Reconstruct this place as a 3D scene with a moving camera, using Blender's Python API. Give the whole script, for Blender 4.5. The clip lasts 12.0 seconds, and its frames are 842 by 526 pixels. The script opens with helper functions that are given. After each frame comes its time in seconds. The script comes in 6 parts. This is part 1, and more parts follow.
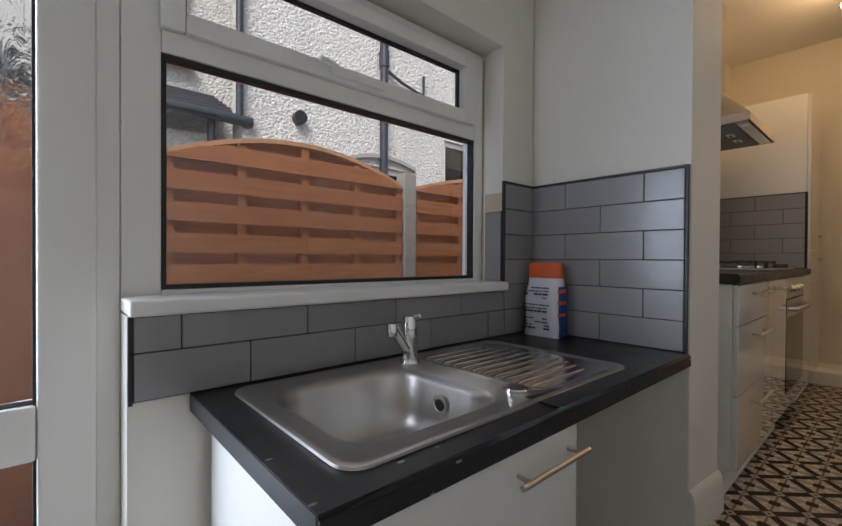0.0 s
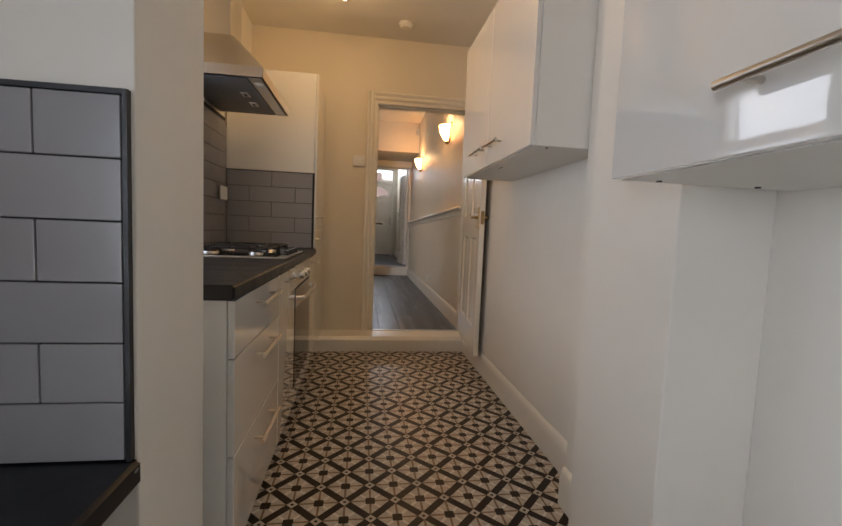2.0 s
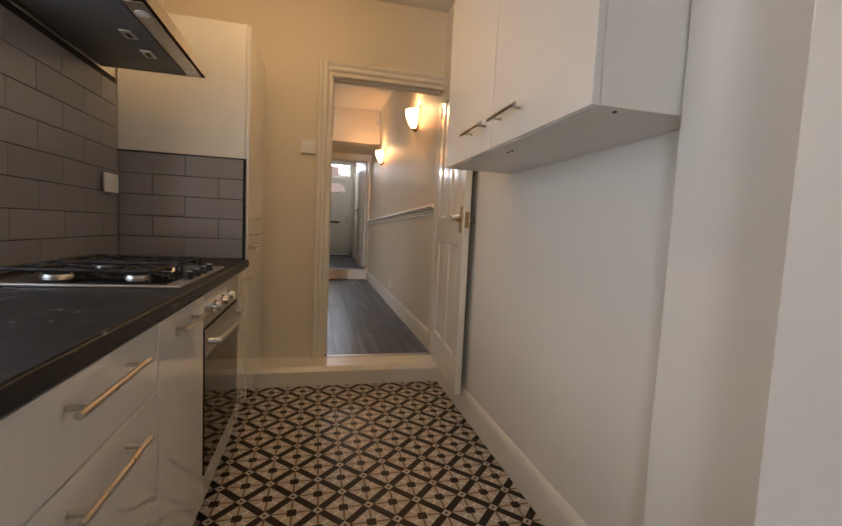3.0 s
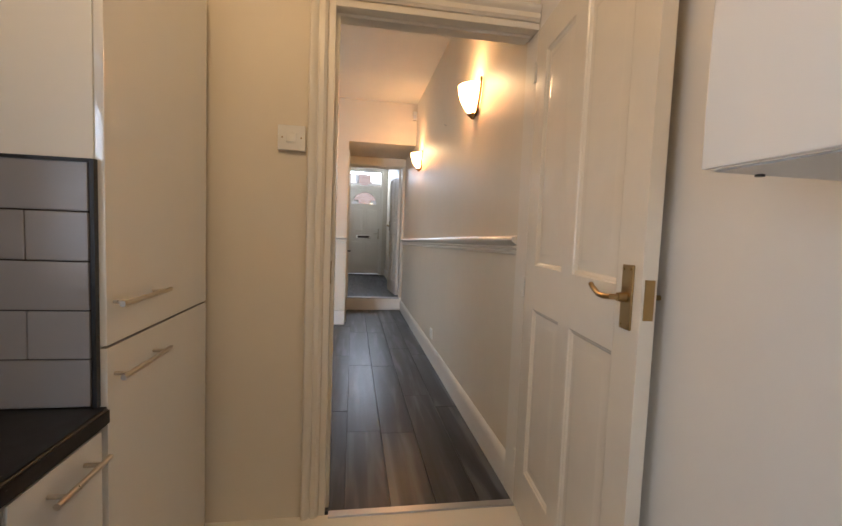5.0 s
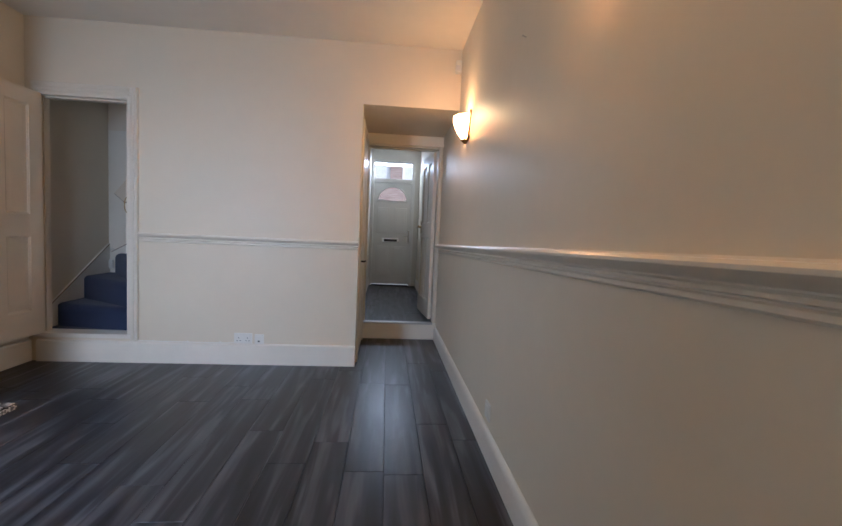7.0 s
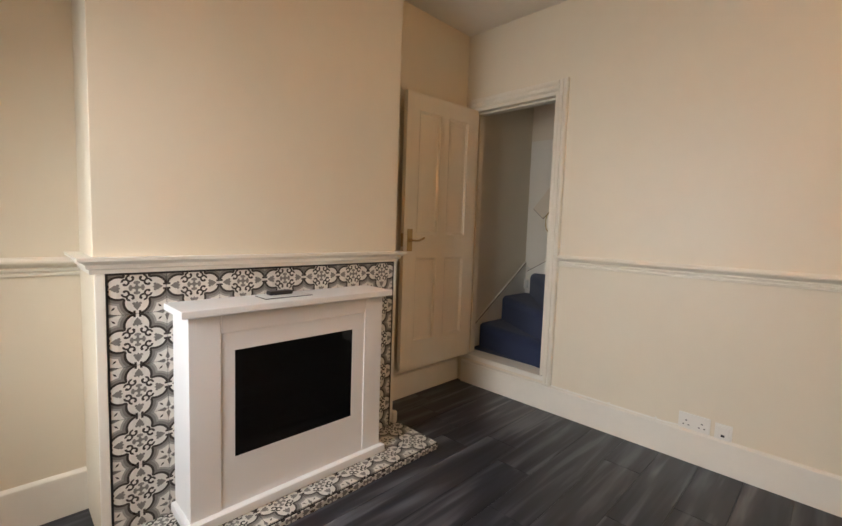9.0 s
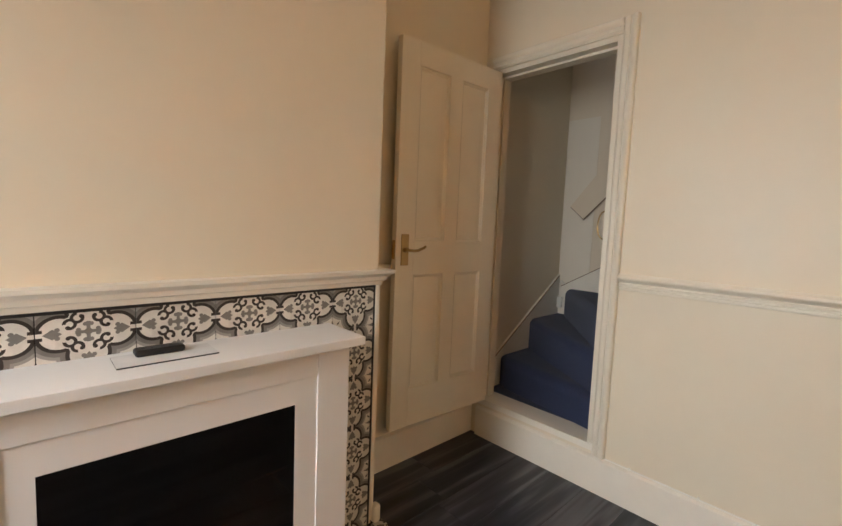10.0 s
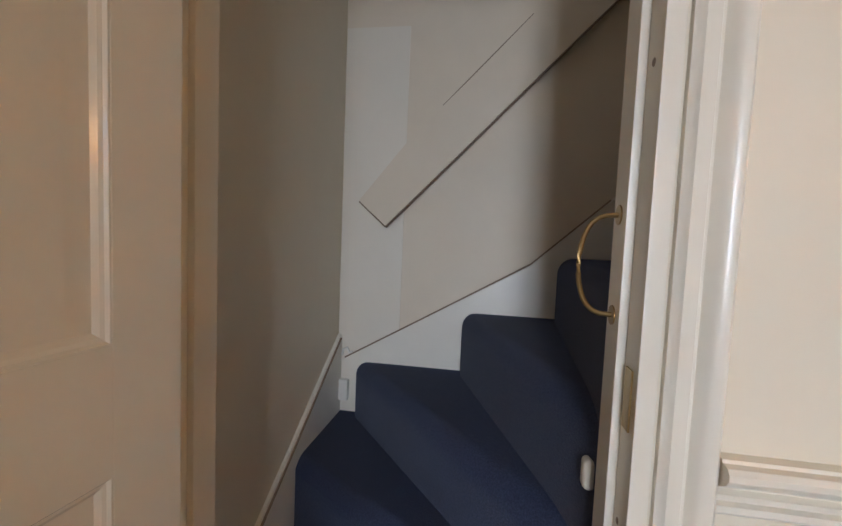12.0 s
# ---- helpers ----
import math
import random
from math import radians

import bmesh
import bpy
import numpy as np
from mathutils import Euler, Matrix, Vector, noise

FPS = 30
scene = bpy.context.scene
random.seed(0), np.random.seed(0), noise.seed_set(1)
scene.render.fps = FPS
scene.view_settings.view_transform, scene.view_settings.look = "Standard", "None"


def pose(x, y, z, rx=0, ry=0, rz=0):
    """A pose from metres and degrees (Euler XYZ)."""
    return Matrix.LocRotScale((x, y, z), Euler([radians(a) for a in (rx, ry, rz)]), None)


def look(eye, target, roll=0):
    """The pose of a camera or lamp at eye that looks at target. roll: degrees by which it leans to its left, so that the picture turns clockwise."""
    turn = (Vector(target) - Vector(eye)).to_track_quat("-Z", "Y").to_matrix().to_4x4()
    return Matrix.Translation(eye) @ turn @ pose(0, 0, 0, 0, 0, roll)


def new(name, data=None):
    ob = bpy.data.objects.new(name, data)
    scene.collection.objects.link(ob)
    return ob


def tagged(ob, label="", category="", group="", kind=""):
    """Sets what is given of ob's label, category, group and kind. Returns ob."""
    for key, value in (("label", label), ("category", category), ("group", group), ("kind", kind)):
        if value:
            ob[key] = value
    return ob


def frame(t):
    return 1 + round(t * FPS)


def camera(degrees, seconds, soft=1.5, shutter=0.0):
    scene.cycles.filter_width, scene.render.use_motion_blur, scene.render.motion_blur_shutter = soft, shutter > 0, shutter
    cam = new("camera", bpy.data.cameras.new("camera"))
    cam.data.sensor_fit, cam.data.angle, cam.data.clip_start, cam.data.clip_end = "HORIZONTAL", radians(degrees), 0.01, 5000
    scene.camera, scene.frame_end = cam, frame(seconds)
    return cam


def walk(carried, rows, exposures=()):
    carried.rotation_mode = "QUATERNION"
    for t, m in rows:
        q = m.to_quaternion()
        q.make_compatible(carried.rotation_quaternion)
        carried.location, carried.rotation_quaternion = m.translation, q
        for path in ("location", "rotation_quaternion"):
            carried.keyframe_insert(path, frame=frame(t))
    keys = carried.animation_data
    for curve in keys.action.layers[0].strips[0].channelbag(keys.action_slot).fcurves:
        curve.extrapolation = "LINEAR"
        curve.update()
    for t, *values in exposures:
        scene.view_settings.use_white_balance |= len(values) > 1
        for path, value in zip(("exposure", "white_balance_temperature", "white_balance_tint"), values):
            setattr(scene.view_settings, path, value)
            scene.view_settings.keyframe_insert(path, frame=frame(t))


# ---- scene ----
cam = camera(89.8, 12.0)
PATH = [
    (0, (1.060, -1.577, 1.204), (-0.440, -0.254, 1.187), 0.30),
    (0.5, (1.055, -1.436, 1.255), (0.165, 0.353, 1.169), 0.80),
    (1, (1.044, -1.272, 1.296), (0.665, 0.688, 1.175), 1.60),
    (1.5, (1.039, -1.058, 1.290), (1.064, 0.937, 1.152), 2.30),
    (2, (0.980, -0.765, 1.315), (1.261, 1.209, 1.160), 2.40),
    (2.5, (0.973, -0.441, 1.329), (1.393, 1.508, 1.167), 2.40),
    (3, (1.014, -0.105, 1.357), (1.491, 1.831, 1.198), 2.70),
    (3.2, (1.014, 0.028, 1.366), (1.463, 1.971, 1.216), 2.70),
    (5, (1.166, 1.282, 1.546), (1.487, 3.251, 1.410), 2.20),
    (5.5, (1.205, 1.721, 1.564), (1.512, 3.692, 1.421), 2.50),
    (6, (1.308, 2.100, 1.529), (1.601, 4.074, 1.391), 2.40),
    (6.5, (1.349, 2.521, 1.504), (1.623, 4.498, 1.377), 3.20),
    (7, (1.324, 2.856, 1.558), (1.489, 4.845, 1.427), 2.50),
    (7.5, (1.297, 3.137, 1.583), (1.180, 5.129, 1.452), 2.20),
    (7.7, (1.269, 3.215, 1.623), (0.937, 5.183, 1.491), 2.00),
    (9.3, (0.496, 3.987, 1.634), (-0.976, 5.332, 1.460), 2.21),
    (9.5, (0.405, 4.106, 1.641), (-1.074, 5.443, 1.465), 2.31),
    (10, (0.112, 4.460, 1.664), (-1.342, 5.824, 1.487), 2.31),
    (10.5, (-0.182, 4.851, 1.668), (-1.597, 6.256, 1.498), 2.01),
    (11, (-0.511, 5.231, 1.700), (-1.658, 6.863, 1.533), 2.51),
    (11.3, (-0.641, 5.428, 1.721), (-1.533, 7.213, 1.570), 2.30),
    (11.5, (-0.715, 5.576, 1.731), (-1.432, 7.438, 1.572), 2.21),
    (12, (-0.940, 5.880, 1.732), (-1.263, 7.850, 1.596), 2.40),
]
EXPOSURES = [(0, 0.05, 5900, 11), (0.5, 0.35, 5900, 11), (1.0, 0.5, 5900, 11), (2.0, 0.25, 6300, 13), (3.2, 0.35, 6300, 13), (4.8, 0.65, 5850, 11), (5.6, 0.65, 5500, 10), (6.6, 0.3, 5250, 11), (7.7, 0.3, 5350, 11), (9.3, 0.55, 7100, 11), (10.5, 0.68, 6900, 10), (11.0, 0.85, 6300, 10), (12, 0.9, 6000, 11)]
SKY, SUN = 0.15, 3.4
L_DOOR, L_GALLEY, L_DINING, L_FAN = 21, 5, 17, 8.5
SPOTS, SCONCE = 2.5, 3.2
walk(cam, [(t, look(e, g, r)) for t, e, g, r in PATH], EXPOSURES)

# ---- world, sun and large lights ----
world = bpy.data.worlds.new("world")
scene.world = world
world.use_nodes = True
wn = world.node_tree
sky = wn.nodes.new("ShaderNodeTexSky")
sky.sky_type, sky.sun_disc = "NISHITA", False
sky.sun_elevation, sky.sun_rotation = radians(48), radians(138)
sky.air_density, sky.dust_density = 1.0, 3.0
wn.links.new(sky.outputs[0], wn.nodes["Background"].inputs[0])
wn.nodes["Background"].inputs[1].default_value = SKY

sun_lamp = new("sun", bpy.data.lights.new("sun", "SUN"))
sun_lamp.data.energy, sun_lamp.data.angle, sun_lamp.data.color = SUN, radians(25), (1, .96, .9)
sun_lamp.matrix_world = look((9, -10, 15), (0, 0, 0))


def area_lamp(name, eye, target, w, h, watts, colour):
    ob = new(name, bpy.data.lights.new(name, "AREA"))
    ob.data.shape, ob.data.size, ob.data.size_y = "RECTANGLE", w, h
    ob.data.energy, ob.data.color = watts, colour
    ob.matrix_world = look(eye, target)
    return ob


def bulb(name, at, watts, colour, radius=0.03):
    ob = new(name, bpy.data.lights.new(name, "POINT"))
    ob.data.energy, ob.data.color, ob.data.shadow_soft_size = watts, colour, radius
    ob.location = at
    return ob


DAY = (0.84, 0.91, 1.0)
WARM = (1.0, 0.62, 0.27)
area_lamp("daylight_back_door", (-0.21, -2.08, 1.20), (0.9, -1.3, 1.1), 0.50, 1.6, L_DOOR, DAY)
area_lamp("daylight_galley_window", (-0.17, 0.9, 1.7), (1, 0.9, 1.6), 0.85, 0.8, L_GALLEY, DAY)
area_lamp("daylight_dining_window", (-0.58, 2.90, 1.95), (0.1, 6, 0.5), 0.62, 1.25, L_DINING, DAY).data.spread = radians(120)
area_lamp("daylight_fanlight", (1.40, 10.76, 2.83), (1.4, 9.3, 1.2), 0.66, 0.06, L_FAN, DAY)

# ---- materials ----
class Mat:
    """A node material with a few short-hands."""

    def __init__(self, name, rough=0.5, metal=0.0, spec=0.5):
        self.m = bpy.data.materials.new(name)
        self.m.use_nodes = True
        self.t = self.m.node_tree
        self.b = self.t.nodes["Principled BSDF"]
        self.b.inputs["Roughness"].default_value = rough
        self.b.inputs["Metallic"].default_value = metal
        self.b.inputs["Specular IOR Level"].default_value = spec
        self.co = self.t.nodes.new("ShaderNodeTexCoord")

    def node(self, kind, **kw):
        n = self.t.nodes.new(kind)
        for k, v in kw.items():
            n.inputs[k].default_value = v
        return n

    def link(self, a, b):
        self.t.links.new(a, b)

    def mapped(self, scale=(1, 1, 1), rot=(0, 0, 0), src="Object", loc=None):
        n = self.node("ShaderNodeMapping", Scale=scale, Rotation=rot)
        self.link(self.co.outputs[src], n.inputs["Vector"])
        if loc is not None:
            self.link(loc, n.inputs["Location"])
        return n.outputs[0]

    def noise(self, vec, scale, detail=4.0, rough=0.55, dist=0.0):
        n = self.node("ShaderNodeTexNoise", Scale=scale, Detail=detail, Roughness=rough, Distortion=dist)
        self.link(vec, n.inputs["Vector"])
        return n.outputs["Fac"]

    def ramp(self, fac, stops):
        n = self.t.nodes.new("ShaderNodeValToRGB")
        e = n.color_ramp.elements
        while len(e) < len(stops):
            e.new(0.5)
        for el, (p, c) in zip(e, stops):
            el.position = p
            el.color = (*c, 1) if len(c) == 3 else c
        self.link(fac, n.inputs[0])
        return n.outputs[0]

    def math(self, op, a, b=None, clamp=False):
        n = self.t.nodes.new("ShaderNodeMath")
        n.operation, n.use_clamp = op, clamp
        for i, v in enumerate((a, b)):
            if v is None:
                continue
            if isinstance(v, (int, float)):
                n.inputs[i].default_value = v
            else:
                self.link(v, n.inputs[i])
        return n.outputs[0]

    def mix(self, fac, a, b, blend="MIX"):
        n = self.t.nodes.new("ShaderNodeMix")
        n.data_type, n.blend_type = "RGBA", blend
        for k, v in ((0, fac), (6, a), (7, b)):
            if isinstance(v, (int, float)):
                n.inputs[k].default_value = v
            elif isinstance(v, tuple):
                n.inputs[k].default_value = (*v, 1)
            else:
                self.link(v, n.inputs[k])
        return n.outputs[2]

    def colour(self, c):
        if isinstance(c, tuple):
            self.b.inputs["Base Color"].default_value = (*c, 1)
        else:
            self.link(c, self.b.inputs["Base Color"])

    def rough(self, r):
        self.link(r, self.b.inputs["Roughness"])

    def bump(self, h, strength=0.2, dist=0.01):
        n = self.node("ShaderNodeBump", Strength=strength, Distance=dist)
        self.link(h, n.inputs["Height"])
        self.link(n.outputs[0], self.b.inputs["Normal"])


def painted(name, base, rough=0.5, wear=(0.03, 0.06), bump=0.12, grain=60.0, spec=0.4):
    """Paint on plaster, wood or plastic: faint blotches, roller grain."""
    m = Mat(name, rough, 0, spec)
    v = m.mapped()
    big = m.noise(v, 1.7, 5, 0.6)
    small = m.noise(v, 14.0, 4, 0.6)
    lo = tuple(c * (1 - wear[1]) for c in base)
    c = m.ramp(big, [(0.3, lo), (0.7, base)])
    c = m.mix(m.ramp(small, [(0.35, (0, 0, 0)), (0.75, (wear[0] * 4,) * 3)]), c, tuple(x * 0.88 for x in base))
    m.colour(c)
    m.rough(m.ramp(small, [(0.3, (rough * 0.94,) * 3), (0.7, (min(1, rough * 1.06),) * 3)]))
    if bump:
        m.bump(m.noise(v, grain, 3, 0.6), bump, 0.003)
    return m.m


def chipped(name, base, under, rough=0.35):
    """Old gloss paint with small chips and grime."""
    m = Mat(name, rough)
    v = m.mapped()
    chips = m.ramp(m.noise(v, 26.0, 6, 0.7), [(0.70, (0, 0, 0)), (0.73, (1, 1, 1))])
    where = m.ramp(m.noise(v, 3.0, 3, 0.5), [(0.55, (0, 0, 0)), (0.7, (1, 1, 1))])
    grime = m.ramp(m.noise(v, 6.0, 5, 0.65), [(0.35, base), (0.8, tuple(c * 0.94 for c in base))])
    m.colour(m.mix(m.math("MULTIPLY", chips, where), grime, under))
    m.bump(m.noise(v, 22, 2, 0.5), 0.05, 0.003)
    return m.m


def metal(name, base, rough, brushed=None):
    m = Mat(name, rough, 1.0)
    v = m.mapped(brushed or (1, 1, 1))
    n = m.noise(v, 90.0 if brushed else 25.0, 4, 0.6)
    m.colour(m.ramp(n, [(0.3, tuple(c * 0.95 for c in base)), (0.7, base)]))
    m.rough(m.ramp(n, [(0.3, (rough * 0.9,) * 3), (0.75, (min(1, rough * 1.12),) * 3)]))
    m.bump(n, 0.02, 0.0005)
    return m.m


def satin_steel():
    """Fine-brushed sink steel with faint water marks."""
    m = Mat("satin_steel", 0.34, 1.0)
    v = m.mapped()
    wash = m.noise(v, 5.0, 3, 0.5)
    brush = m.noise(m.mapped((3, 160, 3)), 2.0, 2, 0.5)
    c = m.ramp(wash, [(0.3, (0.50, 0.475, 0.445)), (0.7, (0.57, 0.545, 0.515))])
    m.colour(m.mix(m.ramp(brush, [(0.3, (0, 0, 0)), (0.7, (0.12,) * 3)]), c, (0.44, 0.42, 0.39)))
    m.rough(m.ramp(wash, [(0.3, (0.32,) * 3), (0.7, (0.36,) * 3)]))
    return m.m


def glass_mat(name, rough=0.0, bump=0.0, tint=(1, 1, 1)):
    m = Mat(name, rough)
    m.b.inputs["Transmission Weight"].default_value = 1.0
    m.b.inputs["IOR"].default_value = 1.45
    m.colour(tint)
    if bump:
        v = m.mapped((1, 1, 0.45))
        m.bump(m.noise(v, 22, 3, 0.5, 1.5), bump, 0.02)
    return m.m


def speckled_worktop():
    m = Mat("black_laminate", 0.36, 0, 0.32)
    v = m.mapped()
    cell = m.node("ShaderNodeTexVoronoi", Scale=38.0)
    m.link(m.mapped((1, 0.5, 1), (0, 0, 0.6)), cell.inputs["Vector"])
    dots = m.ramp(cell.outputs["Distance"], [(0.10, (1, 1, 1)), (0.16, (0, 0, 0))])
    keep = m.ramp(m.noise(v, 9, 3, 0.6), [(0.49, (0, 0, 0)), (0.56, (1, 1, 1))])
    base = m.ramp(m.noise(v, 30, 4), [(0.3, (0.008, 0.008, 0.010)), (0.7, (0.016, 0.016, 0.019))])
    m.colour(m.mix(m.math("MULTIPLY", dots, keep), base, (0.30, 0.31, 0.34)))
    m.rough(m.ramp(m.noise(v, 12, 4), [(0.3, (0.33,) * 3), (0.7, (0.42,) * 3)]))
    m.bump(m.noise(v, 200, 2), 0.06, 0.001)
    return m.m


def glazed_tile(name, base, rough=0.12):
    m = Mat(name, rough)
    v = m.mapped()
    inf = m.node("ShaderNodeObjectInfo")
    var = m.ramp(inf.outputs["Random"], [(0.0, tuple(c * 0.94 for c in base)), (1.0, tuple(c * 1.06 for c in base))])
    m.colour(m.mix(m.ramp(m.noise(v, 7, 4), [(0.3, (0, 0, 0)), (0.8, (0.14,) * 3)]), var, tuple(c * 0.8 for c in base)))
    m.rough(m.ramp(m.noise(v, 20, 4), [(0.3, (rough,) * 3), (0.8, (rough * 1.5,) * 3)]))
    return m.m


def vinyl_floor():
    """Printed sheet vinyl: dark diagonal bars, cream triangles, dark centre squares."""
    m = Mat("patterned_vinyl", 0.38, 0, 0.16)
    sep = m.t.nodes.new("ShaderNodeSeparateXYZ")
    m.link(m.co.outputs["Object"], sep.inputs[0])
    x = m.math("MULTIPLY", m.math("SUBTRACT", sep.outputs[0], 0.853), 1 / 0.188)
    y = m.math("MULTIPLY", m.math("SUBTRACT", sep.outputs[1], 1.230), 1 / 0.194)
    p = m.math("SUBTRACT", m.math("FRACT", m.math("ADD", m.math("ADD", x, y), 100)), 0.5)
    q = m.math("SUBTRACT", m.math("FRACT", m.math("ADD", m.math("SUBTRACT", x, y), 100)), 0.5)
    ap, aq = m.math("ABSOLUTE", p), m.math("ABSOLUTE", q)
    bar_p, bar_q = m.math("GREATER_THAN", ap, 0.390), m.math("GREATER_THAN", aq, 0.390)
    bar = m.math("MAXIMUM", bar_p, bar_q)
    cross = m.math("MULTIPLY", bar_p, bar_q)
    square = m.math("LESS_THAN", m.math("ADD", ap, aq), 0.185)
    star = m.math("LESS_THAN", m.math("ABSOLUTE", m.math("SUBTRACT", ap, aq)), 0.042)
    seam = m.math("LESS_THAN", m.math("MINIMUM", ap, aq), 0.035)
    v = m.mapped()
    marb = m.noise(v, 30, 5, 0.65)
    cream = m.ramp(marb, [(0.3, (0.38, 0.33, 0.27)), (0.7, (0.60, 0.55, 0.48))])
    gold = m.ramp(marb, [(0.3, (0.15, 0.10, 0.06)), (0.7, (0.27, 0.19, 0.12))])
    dark = m.ramp(marb, [(0.3, (0.012, 0.008, 0.007)), (0.7, (0.026, 0.018, 0.015))])
    c = m.mix(seam, cream, (0.68, 0.64, 0.58))
    c = m.mix(star, c, gold)
    c = m.mix(square, c, dark)
    c = m.mix(bar, c, dark)
    dot = m.math("GREATER_THAN", m.math("ADD", ap, aq), 0.945)
    c = m.mix(cross, c, cream)
    c = m.mix(m.math("MULTIPLY", cross, dot), c, dark)
    m.colour(c)
    m.rough(m.ramp(m.noise(v, 5, 5), [(0.3, (0.30,) * 3), (0.7, (0.48,) * 3)]))
    m.bump(m.noise(v, 120, 2), 0.06, 0.002)
    return m.m


def encaustic():
    """One patterned tile, 0.194 m: scrolled quatrefoil in the middle, quarter stars at the corners."""
    m = Mat("patterned_tile", 0.30)
    sep = m.t.nodes.new("ShaderNodeSeparateXYZ")
    m.link(m.co.outputs["Object"], sep.inputs[0])
    k = 1 / 0.194
    u, w = m.math("MULTIPLY", sep.outputs[0], k), m.math("MULTIPLY", sep.outputs[1], k)
    au, aw = m.math("ABSOLUTE", u), m.math("ABSOLUTE", w)

    def dist(a, b, ca, cb):
        da, db = m.math("SUBTRACT", a, ca), m.math("SUBTRACT", b, cb)
        return m.math("SQRT", m.math("ADD", m.math("MULTIPLY", da, da), m.math("MULTIPLY", db, db)))

    def band(d, lo, hi):
        return m.math("MULTIPLY", m.math("GREATER_THAN", d, lo), m.math("LESS_THAN", d, hi))

    lobes = m.math("MINIMUM", dist(au, aw, 0.285, 0.0), dist(au, aw, 0.0, 0.285))
    corner = dist(au, aw, 0.5, 0.5)
    middle = dist(au, aw, 0.0, 0.0)
    far, near = m.math("MAXIMUM", au, aw), m.math("MINIMUM", au, aw)
    white = m.ramp(m.noise(m.mapped(), 30, 4), [(0.3, (0.58, 0.55, 0.50)), (0.7, (0.70, 0.67, 0.61))])
    grey = m.ramp(m.noise(m.mapped(), 40, 4), [(0.3, (0.150, 0.140, 0.128)), (0.7, (0.205, 0.192, 0.175))])
    pale = (0.30, 0.285, 0.262)
    dark = (0.026, 0.019, 0.015)
    # stepped bands round a quatrefoil
    c = m.mix(m.math("LESS_THAN", lobes, 0.320), white, pale)
    c = m.mix(m.math("LESS_THAN", lobes, 0.282), c, grey)
    c = m.mix(m.math("LESS_THAN", lobes, 0.232), c, dark)
    c = m.mix(m.math("LESS_THAN", lobes, 0.190), c, white)
    # the lobes open towards the middle, where their bands roll up into scrolls
    c = m.mix(m.math("LESS_THAN", middle, 0.150), c, white)
    scroll = dist(far, near, 0.182, 0.108)
    hook = dist(far, near, 0.232, 0.076)
    c = m.mix(m.math("LESS_THAN", scroll, 0.086), c, white)
    c = m.mix(band(scroll, 0.036, 0.072), c, dark)
    c = m.mix(m.math("LESS_THAN", hook, 0.034), c, white)
    c = m.mix(m.math("LESS_THAN", dist(far, near, 0.200, 0.066), 0.024), c, dark)
    # necks that join the motif to the next tile
    c = m.mix(m.math("MULTIPLY", m.math("GREATER_THAN", far, 0.435), m.math("LESS_THAN", near, 0.066)), c, dark)
    c = m.mix(m.math("MULTIPLY", m.math("GREATER_THAN", far, 0.425), m.math("LESS_THAN", near, 0.026)), c, white)
    # palmette in each lobe
    palm = m.math("ADD", m.math("MULTIPLY", m.math("ABSOLUTE", m.math("SUBTRACT", far, 0.345)), 0.85), m.math("MULTIPLY", near, 1.2))
    c = m.mix(m.math("LESS_THAN", palm, 0.078), c, grey)
    c = m.mix(m.math("LESS_THAN", dist(far, near, 0.300, 0.052), 0.026), c, grey)
    # middle cross with forked tips
    arm = m.math("MULTIPLY", m.math("LESS_THAN", near, 0.020), m.math("LESS_THAN", far, 0.130))
    c = m.mix(arm, c, grey)
    c = m.mix(m.math("LESS_THAN", dist(far, near, 0.098, 0.030), 0.025), c, grey)
    c = m.mix(m.math("LESS_THAN", m.math("ADD", au, aw), 0.058), c, grey)
    # eight-pointed star shared by four tiles
    cu, cw = m.math("SUBTRACT", 0.5, au), m.math("SUBTRACT", 0.5, aw)
    leaf = m.math("MINIMUM", m.math("ADD", m.math("MULTIPLY", cu, 0.30), cw), m.math("ADD", cu, m.math("MULTIPLY", cw, 0.30)))
    c = m.mix(m.math("MULTIPLY", m.math("LESS_THAN", leaf, 0.060), m.math("LESS_THAN", corner, 0.22)), c, grey)
    waist = m.math("MULTIPLY", m.math("LESS_THAN", corner, 0.075), m.math("LESS_THAN", m.math("ABSOLUTE", m.math("SUBTRACT", cu, cw)), 0.030))
    c = m.mix(waist, c, white)
    seed = m.math("ADD", m.math("ABSOLUTE", m.math("SUBTRACT", cu, cw)), m.math("MULTIPLY", m.math("ABSOLUTE", m.math("SUBTRACT", corner, 0.175)), 0.55))
    c = m.mix(m.math("LESS_THAN", seed, 0.026), c, dark)
    m.colour(c)
    m.rough(m.ramp(m.noise(m.mapped(), 12, 4), [(0.3, (0.24,) * 3), (0.7, (0.42,) * 3)]))
    return m.m


